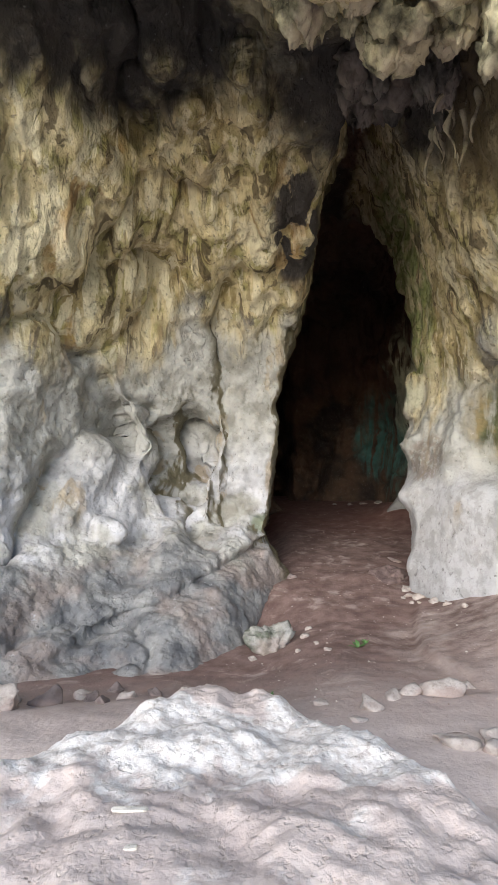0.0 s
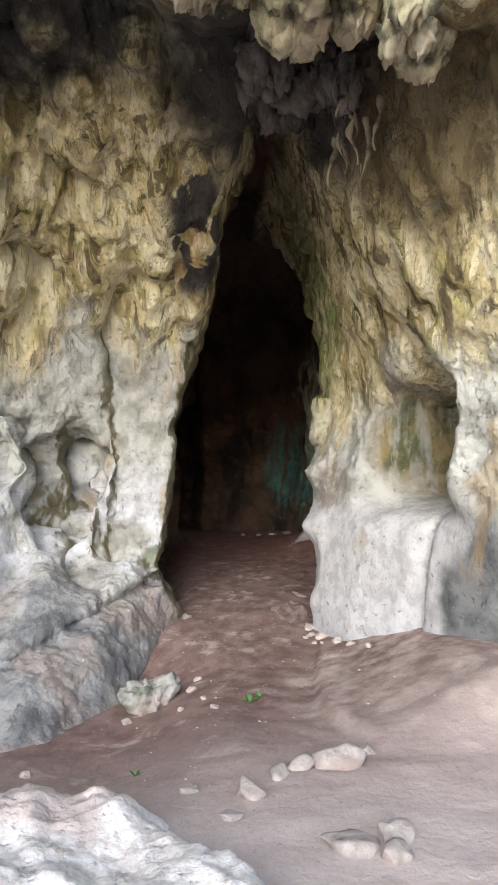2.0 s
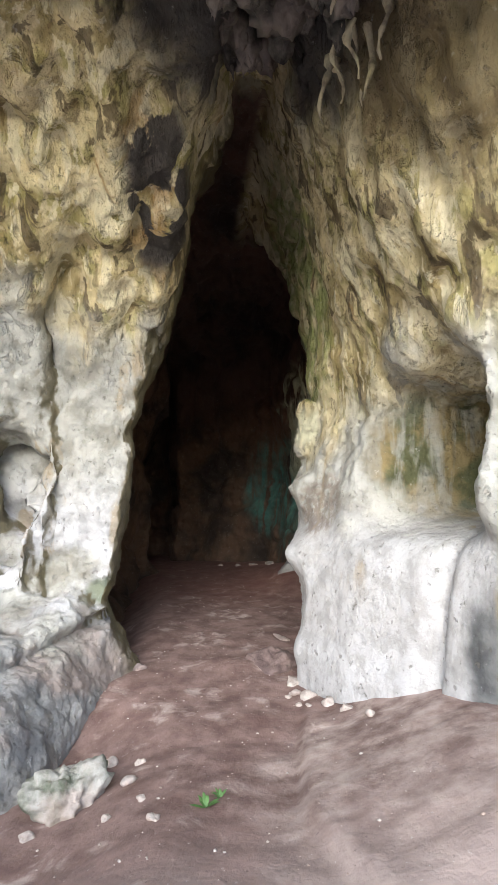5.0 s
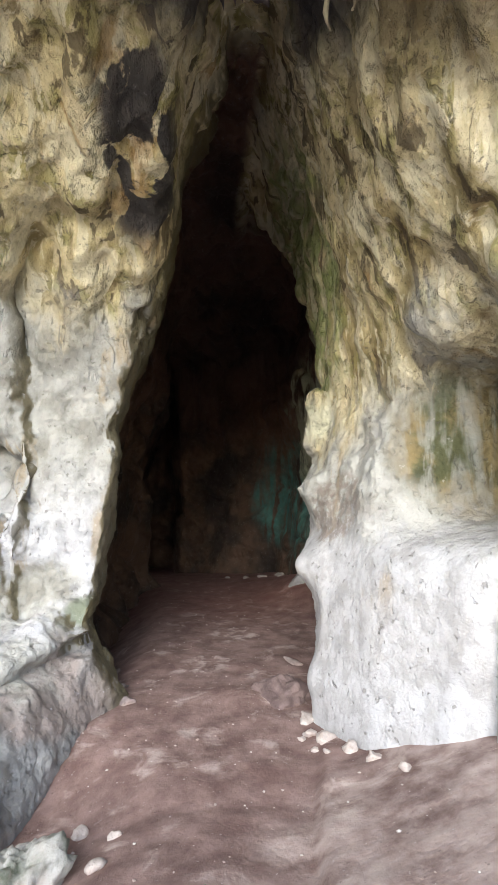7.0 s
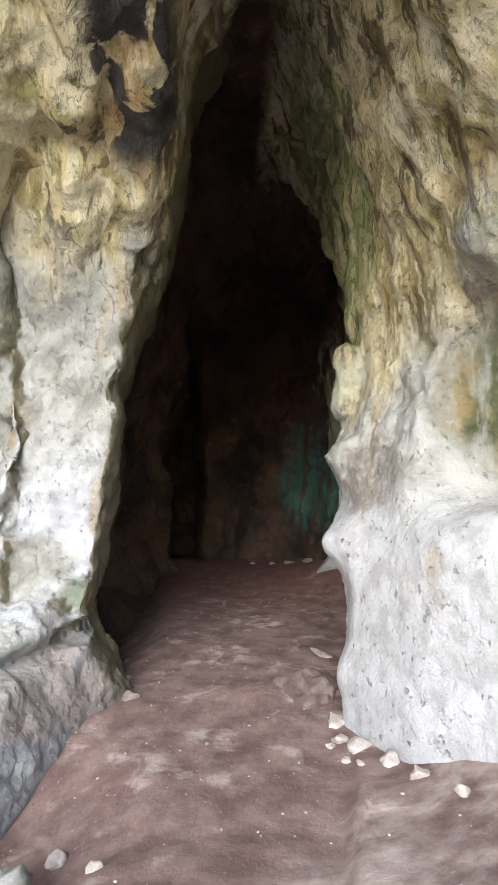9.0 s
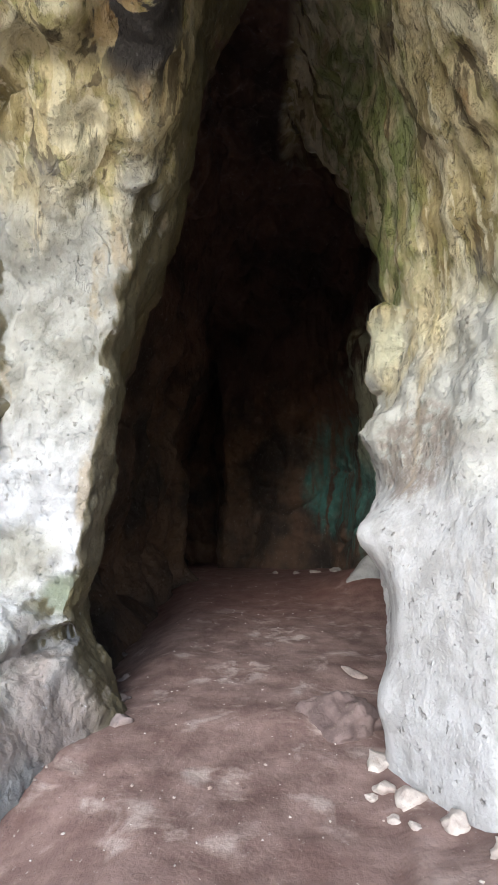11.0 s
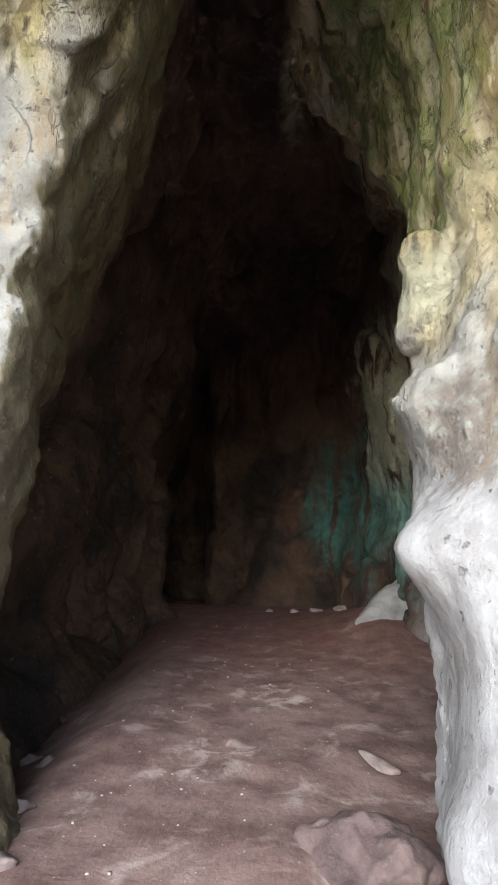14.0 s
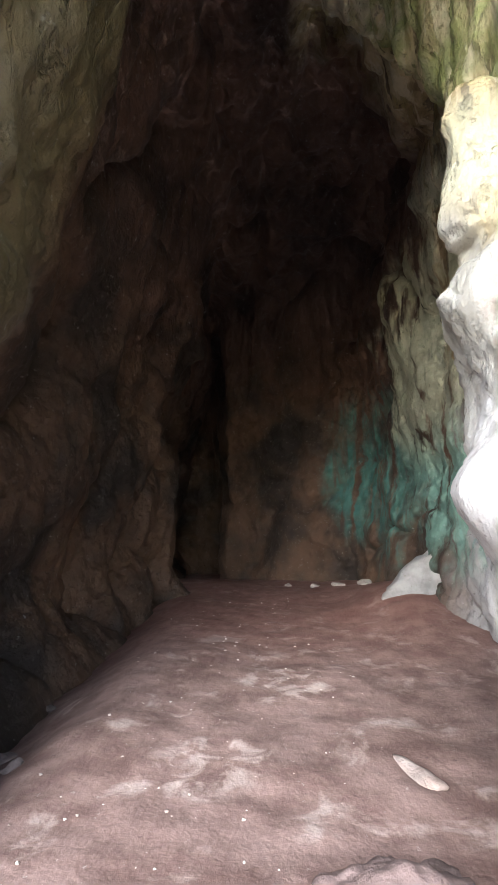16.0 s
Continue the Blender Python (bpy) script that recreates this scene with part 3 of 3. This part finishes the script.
# the normals point out of the rock; large lumps first
upper = smooth(3.6, 5.0, v[:, 2])
tall = v * np.array((1.0, 1.0, 0.16))
lump = (0.24 - 0.15 * upper) * fbm(v * np.array((0.9, 0.9, 0.7)) + 3, 3) + 0.22 * smooth(6.8, 7.5, v[:, 2]) * smooth(-0.1, -0.7, n[:, 2]) * ridged(v * 1.7 + 60)
lump += 0.17 * upper * (ridged(tall * 1.3 + 9 + 0.4 * fbm(v, 2)[:, None]) - 0.45)
rift = ridged(v * np.array((0.55, 0.55, 0.4)) + 0.35 * fbm(v * 0.8 + 70, 2)[:, None] + 51) ** 5
lump -= 0.38 * rift * smooth(0.0, -0.8, v[:, 0]) + 0.22 * rift * smooth(11, 13, v[:, 1]) + 0.08 * rift * smooth(3.3, 3.6, v[:, 0]) * upper
lump += 0.30 * smooth(12.5, 14, v[:, 1]) * (ridged(tall * 0.8 + 2) - 0.5)
calm = 1 - 0.5 * bell(v[:, 0] - 0.5, 0.5) * bell(v[:, 1] - 9.6, 0.6) - 0.5 * bell(v[:, 0] - 2.8, 0.6) * bell(v[:, 1] - 9.4, 1.0)
face = smooth(2.3, 2.5, v[:, 0]) * smooth(5.6, 6.4, v[:, 1]) * (1 - smooth(9.0, 9.8, v[:, 1])) * (1 - smooth(2.0, 2.6, v[:, 2]))
foot = (1 - smooth(0.8, 1.2, v[:, 2])) * (1 - smooth(0.6, 0.9, v[:, 0])) * (1 - smooth(9.4, 9.8, v[:, 1]))
flat = smooth(-0.6, -0.2, v[:, 0]) * (1 - smooth(0.9, 1.2, v[:, 0])) * (1 - smooth(10, 10.4, v[:, 1])) * smooth(1.0, 1.4, v[:, 2]) * (1 - smooth(3.8, 4.4, v[:, 2]))
v = v + n * (lump * calm * (1 - 0.75 * face - 0.5 * flat - 0.45 * foot))[:, None]
keep = (v[f][:, :, 1].mean(1) > 2.9)
v, f = split(v, f[keep])
n = vertex_normals(v, f)
upper = smooth(3.6, 5.0, v[:, 2])
tall = v * np.array((1.0, 1.0, 0.18))
chip = (0.060 - 0.015 * upper) * fbm(v * 3.3, 5, 0.64) + 0.13 * upper * (ridged(tall * 2.8 + 4 + 0.3 * perlin(v * 1.3)[:, None]) - 0.4)
chip += (0.02 + 0.012 * upper) * (ridged(v * 2.1 + 0.5 * perlin(v * 1.1)[:, None] + 40) - 0.4)
face = smooth(2.3, 2.5, v[:, 0]) * smooth(5.6, 6.4, v[:, 1]) * (1 - smooth(9.0, 9.8, v[:, 1])) * (1 - smooth(2.0, 2.6, v[:, 2]))
v = v + n * (chip * (1 - 0.8 * face))[:, None]
n = vertex_normals(v, f)
mid = v[f].mean(1)
over = (mid[:, 2] > 6.2) & (n[f].mean(1)[:, 2] < -0.45)
side = mid[:, 0] > 1.9
deep = mid[:, 1] > 11.5
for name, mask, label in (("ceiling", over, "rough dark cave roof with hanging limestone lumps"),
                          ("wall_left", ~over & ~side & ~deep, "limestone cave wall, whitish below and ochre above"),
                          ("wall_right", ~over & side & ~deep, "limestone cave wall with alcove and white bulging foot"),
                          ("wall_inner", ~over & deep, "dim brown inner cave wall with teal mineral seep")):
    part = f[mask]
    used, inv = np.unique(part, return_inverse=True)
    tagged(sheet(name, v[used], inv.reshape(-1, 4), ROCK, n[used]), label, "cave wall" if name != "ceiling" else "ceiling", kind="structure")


# ---- the white rock mound at the start of the walk ----
def ground_at(x, y):
    q = np.array([[x, y, 0.0]])
    w = 0.06 * fbm(q * 0.8, 3) + 0.016 * fbm(q * 3.1 + 5, 4) + 0.012 * np.maximum(0, ridged(q * 2.2 + 3) - 0.75)
    return float(ground_height(np.array([x]), np.array([y]))[0] + w[0])


X, Y = np.meshgrid(np.arange(-2.0, 3.0, 0.025), np.arange(0.3, 4.7, 0.025))
p = np.stack((X.ravel(), Y.ravel(), np.zeros(X.size)), 1)
wob = 0.30 * fbm(p * 1.7 + 8, 3)
back = np.interp(p[:, 0], (-2, -1.5, -1.0, -0.3, 0.3, 0.7, 1.3, 1.7, 2.3, 3.0), (1.4, 2.2, 3.15, 3.95, 4.1, 3.75, 3.0, 2.5, 1.6, 0.9)) + wob
inside = np.minimum(back - p[:, 1], np.minimum((p[:, 0] + 1.7) * 0.8, (p[:, 1] - 0.45) * 0.6))
rise = smooth(-0.25, 0.45, inside)
top = ground_height(p[:, 0], np.minimum(p[:, 1], 3.3)) - 0.30 + 0.50 * rise
top += rise * (0.4 + 0.6 * smooth(1.3, 2.4, p[:, 1])) * (0.16 * fbm(p * 0.9 + 21, 3) + 0.02 * (ridged(p * 1.6 + 0.5 * perlin(p * 1.4)[:, None] + 30) - 0.5) + 0.065 * fbm(p * 3.0, 7, 0.66) + 0.025 * smooth(0.9, 0.2, inside) * (ridged(p * 4.2 + 0.5 * perlin(p * 3.0)[:, None] + 12) - 0.5))
top -= 0.35 * smooth(0.0, -0.30, inside) + 0.10 * smooth(0.6, 2.2, p[:, 0])
p[:, 2] = top
idx = np.arange(X.size).reshape(X.shape)
quads = np.stack((idx[:-1, :-1], idx[:-1, 1:], idx[1:, 1:], idx[1:, :-1]), -1).reshape(-1, 4)
tagged(sheet("rock_mound", p, quads, MOUND), "broad whitish weathered bedrock mound rising from the earth", "rock")


def sliver(x, y, length, turn):
    """A split pale splinter of wood lying on the rock."""
    near = np.argmin((p[:, 0] - x) ** 2 + (p[:, 1] - y) ** 2)
    bm = bmesh.new()
    rings = []
    for u, w in ((-0.5, 0.25), (-0.44, 0.9), (-0.1, 1.1), (0.2, 0.95), (0.45, 0.8), (0.5, 0.2)):
        rings.append([bm.verts.new((u * length, sy * 0.014 * w, sz * 0.006 * w)) for sy, sz in ((-1, -1), (1, -1), (1, 0.6), (0.2, 1), (-1, 0.7))])
    for r0, r1 in zip(rings, rings[1:]):
        for k in range(5):
            bm.faces.new((r0[k], r0[(k + 1) % 5], r1[(k + 1) % 5], r1[k]))
    bm.faces.new(rings[0][::-1])
    bm.faces.new(rings[-1])
    me = bpy.data.meshes.new("wood_sliver")
    bm.to_mesh(me)
    bm.free()
    me.materials.append(STRAW)
    ob = new("wood_sliver", me)
    ob.matrix_world = pose(x, y, float(p[near, 2]) + 0.008, 0, 0, turn)
    return tagged(ob, "bleached wood splinter lying on whitish bedrock", "stick", "splinters on the bedrock")


STRAW = pale_rock("bleached_wood", (0.66, 0.60, 0.50), (0.88, 0.84, 0.76), 0.1)
sliver(-0.27, 2.2, 0.17, 2)
sliver(-0.21, 1.95, 0.08, 4)


# ---- loose stones ----
def stone_mesh(name, seed, size, material, level=3, rough=0.5, cuts=14, taper=0.0):
    bm = bmesh.new()
    bmesh.ops.create_icosphere(bm, subdivisions=level, radius=1.0)
    co = np.array([v.co[:] for v in bm.verts])
    g = np.random.default_rng(seed)
    for _ in range(cuts):
        a = g.normal(size=3)
        a /= np.linalg.norm(a)
        over = np.maximum(co @ a - g.uniform(0.45, 0.8), 0)
        co -= 0.95 * over[:, None] * a
    co *= (1 + rough * fbm(co * 1.3 + seed * 3.1, 4, 0.55))[:, None]
    co[:, :2] *= 1 - taper * co[:, 2:3]
    co *= np.array(size) / 2
    for v, c in zip(bm.verts, co):
        v.co = c
    for f in bm.faces:
        f.smooth = True
    me = bpy.data.meshes.new(name)
    bm.to_mesh(me)
    bm.free()
    me.materials.append(material)
    return me


def stone(name, seed, x, y, size, turn, material, label, group="", sink=0.48, z=None, level=3, cuts=14, taper=0.0):
    ob = new(name, stone_mesh(name, seed, size, material, level, 0.5 if cuts > 8 else 0.38, cuts, taper))
    h = ground_at(x, y) if z is None else z
    ob.matrix_world = pose(x, y, h + size[2] * (0.5 - sink), 0, 0, turn)
    return tagged(ob, label, "rock", group)


def lobed_boulder(x, y):
    """Two rounded pale lobes round a mossy hollow, grown into one rock."""
    bm = bmesh.new()
    bmesh.ops.create_icosphere(bm, subdivisions=5, radius=1.0)
    co = np.array([v.co[:] for v in bm.verts])
    reach = np.full(len(co), 0.17)
    for ax, ay, az, amount, sharp in ((-0.8, -0.3, 0.45, 0.24, 6), (0.75, 0.0, 0.55, 0.22, 6), (0.0, 0.9, 0.3, 0.14, 4), (-0.2, -0.9, -0.1, 0.10, 4)):
        a = np.array((ax, ay, az)) / math.sqrt(ax * ax + ay * ay + az * az)
        reach += amount * np.exp(sharp * (co @ a - 1))
    co = co * (reach * (1 + 0.35 * fbm(co * 2.2 + 9, 5, 0.6)))[:, None]
    for v, c in zip(bm.verts, co):
        v.co = c
    for f in bm.faces:
        f.smooth = True
    me = bpy.data.meshes.new("boulder")
    bm.to_mesh(me)
    bm.free()
    me.materials.append(MOSSY)
    ob = new("boulder", me)
    ob.matrix_world = pose(x, y, ground_at(x, y) + 0.03, 0, 0, 8)
    return tagged(ob, "pale pitted boulder with a mossy hollow on red earth", "rock")


lobed_boulder(0.34, 6.95)
for k, (x, y, w) in enumerate(((0.82, 7.0, 0.16), (0.90, 7.35, 0.12), (0.62, 7.55, 0.18), (0.95, 6.6, 0.11), (0.12, 6.55, 0.14), (0.70, 6.45, 0.10), (1.05, 6.2, 0.12))):
    stone("limestone_piece", 120 + k, x, y, (w, w * 0.8, w * 0.6), 47 * k, STONE, "small pale stone lying on red earth", "small stones round the boulder", 0.4, None, 3, 7)
stone("boulder", 5, 4.72, 15.4, (1.8, 1.2, 1.2), 15, LIGHT, "pale grey wedge-shaped boulder at the inner wall", "", 0.5, None, 4, 4, 0.55)
stone("rock_outcrop", 6, 2.55, 9.6, (0.82, 0.7, 0.5), 30, RED, "low lumpy earth-coloured rock outcrop in the floor", "", 0.60, None, 5, 3)
stone("flat_stone", 7, 2.93, 10.75, (0.17, 0.50, 0.10), 24, FLAT, "long flat pale stone lying on earth", "", 0.5)
LEDGE = "white broken limestone piece lying on earth"
for k, (x, y, w) in enumerate(((1.86, 4.52, 0.42), (1.58, 4.47, 0.24), (1.42, 4.36, 0.20), (1.16, 4.12, 0.26), (1.62, 3.42, 0.28), (1.86, 3.46, 0.22), (1.80, 3.28, 0.20),
                               (2.15, 4.7, 0.18), (0.78, 4.3, 0.16), (1.02, 3.82, 0.14))):
    stone("limestone_piece", 20 + k, x, y, (w * 1.1, w * 0.8, w * 0.55), 40 * k, STONE, LEDGE, "limestone pieces along the ledge", 0.42, None, 3, 6)
for k, (x, y, w) in enumerate(((-1.72, 4.55, 0.48), (-1.9, 4.15, 0.52), (-1.35, 4.75, 0.30), (-2.2, 4.7, 0.5), (-1.15, 4.45, 0.22), (-1.55, 5.1, 0.3), (-0.8, 5.0, 0.2), (-1.0, 4.75, 0.26), (-2.05, 4.45, 0.34), (-0.55, 5.25, 0.14), (-1.3, 5.3, 0.22))):
    stone("rubble_stone", 40 + k, x, y, (w, w * 0.8, w * 0.7), 55 * k, STONE if k % 2 else GREY, "grey rubble stone fallen at the wall foot", "rubble at the wall foot")
for k, (x, y, w) in enumerate(((2.52, 8.62, 0.22), (2.66, 8.42, 0.26), (2.60, 8.95, 0.30), (2.78, 8.10, 0.24), (2.50, 8.30, 0.14), (2.88, 7.75, 0.22), (2.42, 8.52, 0.10),
                               (2.74, 8.72, 0.16), (3.0, 7.35, 0.18), (2.58, 8.15, 0.12))):
    stone("white_rubble", 60 + k, x + 0.13, y, (w, w * 0.8, w * 0.6), 35 * k, STONE, "white rubble stone at the foot of the wall", "white rubble at the mouth")
for k, (x, y, w) in enumerate(((-0.05, 12.0, 0.42), (0.22, 11.5, 0.26), (-0.35, 12.6, 0.5), (0.45, 11.1, 0.18), (0.12, 12.5, 0.2), (0.60, 10.2, 0.2), (0.72, 9.55, 0.24))):
    stone("inner_stone", 80 + k, x, y, (w, w * 0.8, w * 0.7), 65 * k, GREY, "dark stone fallen against the passage wall", "stones along the passage wall")
for k, (x, y, w) in enumerate(((3.55, 17.6, 0.3), (3.1, 17.9, 0.25), (3.95, 17.2, 0.35), (2.6, 18.1, 0.2))):
    stone("far_stone", 95 + k, x, y, (w, w * 0.8, w * 0.6), 50 * k, STONE, "pale stone on the crest of the floor", "stones on the floor crest")

# pebbles and crumbs, too many to count
g = np.random.default_rng(11)
bits = [stone_mesh("crumb", 200 + k, (1, 0.8, 0.55), STONE, 1, 0.3) for k in range(3)]
pv, pf, base = [], [], 0
shapes = [(np.array([v.co[:] for v in m.vertices]), np.array([list(t.vertices) for t in m.polygons])) for m in bits]
for k in range(620):
    x, y = g.uniform(-0.6, 3.2), g.uniform(3.8, 16.5)
    if y > 9.3 and not 0.7 < x < 2.9:
        continue
    size = 0.012 + 0.035 * g.random() ** 3
    co, fa = shapes[k % 3]
    c, sn = math.cos(k), math.sin(k)
    co = (co * size) @ np.array(((c, sn, 0), (-sn, c, 0), (0, 0, 1)))
    pv.append(co + np.array((x, y, ground_at(x, y) + size * 0.15)))
    pf.append(fa + base)
    base += len(co)
tagged(sheet("pebbles", np.concatenate(pv), np.concatenate(pf), STONE), "scattered pale pebbles and crumbs on red earth", "pebbles", kind="stuff")
for m in bits:
    bpy.data.meshes.remove(m)


# ---- hanging lumps under the roof ----
def pendant(seed, x, y, z, size, lean, material, label="knobbly ochre limestone lump hanging from the roof"):
    """A cluster of knobs and drips that hangs from the roof, as one mesh."""
    bm = bmesh.new()
    g = np.random.default_rng(seed)
    for k in range(16):
        a, rad = g.uniform(0, 6.28), g.uniform(0, 0.5)
        w = g.uniform(0.20, 0.42)
        top = g.uniform(0.0, 0.55)
        res = bmesh.ops.create_icosphere(bm, subdivisions=3, radius=1.0)["verts"]
        co = np.array([v.co[:] for v in res])
        co *= (1 + 0.75 * fbm(co * 2.2 + seed + k, 4, 0.65))[:, None]
        co[:, 0] *= w
        co[:, 1] *= w
        co[:, 2] *= g.uniform(0.20, 0.36)
        co[:, :2] *= (0.75 + 0.35 * np.clip(co[:, 2:3] / 0.4, -1, 1))
        co += np.array((rad * math.cos(a), rad * math.sin(a), top))
        co *= np.array(size)
        for v, c in zip(res, co):
            v.co = c
    for f in bm.faces:
        f.smooth = True
    me = bpy.data.meshes.new("stalactite_cluster")
    bm.to_mesh(me)
    bm.free()
    me.materials.append(material)
    ob = new("stalactite_cluster", me)
    ob.matrix_world = pose(x, y, z, lean, 0, 30 * seed)
    return tagged(ob, label, "stalactite", "lumps hanging from the roof")


DRIP = pale_rock("ochre_dripstone", (0.035, 0.03, 0.015), (0.60, 0.54, 0.35), 0.4)
# dark crust with the roof recess's shade mixed into the colour
SHADED_DRIP = pale_rock("dark_dripstone", (0.015, 0.013, 0.012), (0.16, 0.14, 0.12), 0.2)
for k, (x, y, z, sx, sz) in enumerate(((0.75, 4.95, 6.45, 0.6, 0.7), (1.55, 4.85, 6.1, 0.7, 0.6), (1.15, 4.6, 6.4, 0.6, 0.5), (2.30, 4.3, 5.75, 0.45, 0.8), (2.05, 4.7, 6.2, 0.6, 0.6), (2.75, 4.9, 6.0, 0.6, 0.7))):
    pendant(k + 1, x, y, z + 0.1, (sx * 0.85, sx * 0.85, sz * 0.85), 8, DRIP)
for k, (x, y, z, sx, sz) in enumerate(((1.5, 6.4, 7.0, 0.6, 0.8), (2.1, 6.8, 7.1, 0.7, 0.8), (1.2, 7.2, 7.3, 0.6, 0.9), (2.4, 6.1, 6.6, 0.5, 0.8), (1.8, 7.6, 7.4, 0.6, 0.8))):
    pendant(k + 11, x, y, z, (sx, sx, sz), -6, SHADED_DRIP, "crusted limestone lump hanging from the roof, recess shade in its dark colour")


def drip(seed, x, y, z, length):
    """A thin tapering runnel of pale stone."""
    bm = bmesh.new()
    g = np.random.default_rng(seed)
    rings = []
    for j in range(9):
        u = j / 8
        rad = 0.042 * (1 - 0.8 * u) * g.uniform(0.45, 1.6)
        off = Vector((0.05 * math.sin(5 * u + seed), 0.03 * math.sin(7 * u + 2 * seed), -length * u))
        rings.append([bm.verts.new(off + Vector((rad * math.cos(a), rad * math.sin(a), 0))) for a in (k * math.tau / 7 for k in range(7))])
    for p0, p1 in zip(rings, rings[1:]):
        for k in range(7):
            bm.faces.new((p0[k], p1[k], p1[(k + 1) % 7], p0[(k + 1) % 7])).smooth = True
    bm.faces.new(rings[-1][::-1])
    bm.faces.new(rings[0])
    me = bpy.data.meshes.new("dripstone")
    bm.to_mesh(me)
    bm.free()
    me.materials.append(DRIP)
    ob = new("dripstone", me)
    ob.matrix_world = pose(x, y, z)
    return tagged(ob, "thin pale dripstone hanging at the roof edge", "dripstone", "dripstones at the roof edge")


for k in range(9):
    drip(k, 2.35 + 0.06 * k, 6.0 + 0.11 * (k * 5 % 7), 6.75 - 0.07 * (k * 3 % 5), 0.35 + 0.09 * (k * 4 % 5))


# ---- small weeds ----
LEAF = Nodes("weed_leaf")
LEAF = LEAF.done(LEAF.mix(LEAF.noise(30), (0.05, 0.12, 0.03), (0.11, 0.22, 0.06)), 0.6)


def weed(seed, x, y, height):
    root = new("weed")
    root.matrix_world = pose(x, y, ground_at(x, y) - 0.005)
    g = np.random.default_rng(seed)
    for k in range(9):
        a, out, up = g.uniform(0, 6.28), g.uniform(0.3, 1.0) * height, g.uniform(0.4, 1.0) * height
        bm = bmesh.new()
        rows = []
        for j in range(6):
            u = j / 5
            w = height * 0.13 * math.sin(math.pi * min(0.98, 0.12 + u * 0.86))
            m = Vector((out * u, 0, up * (u - 0.45 * u * u)))
            rows.append([bm.verts.new(m + Vector((0, sgn * w, -abs(sgn) * 0.15 * w))) for sgn in (-1, 0, 1)])
        for p0, p1 in zip(rows, rows[1:]):
            for c in (0, 1):
                bm.faces.new((p0[c], p0[c + 1], p1[c + 1], p1[c]))
        me = bpy.data.meshes.new("leaf")
        bm.to_mesh(me)
        bm.free()
        me.materials.append(LEAF)
        leaf = new("leaf", me)
        leaf.parent = root
        leaf.matrix_local = pose(0, 0, 0, 0, 0, math.degrees(a))
    return tagged(root, "small green weed sprouting from bare earth", "weed", "weeds on the earth")


weed(1, 1.43, 6.3, 0.13)
weed(2, 1.55, 6.42, 0.09)
weed(3, 0.35, 5.1, 0.08)
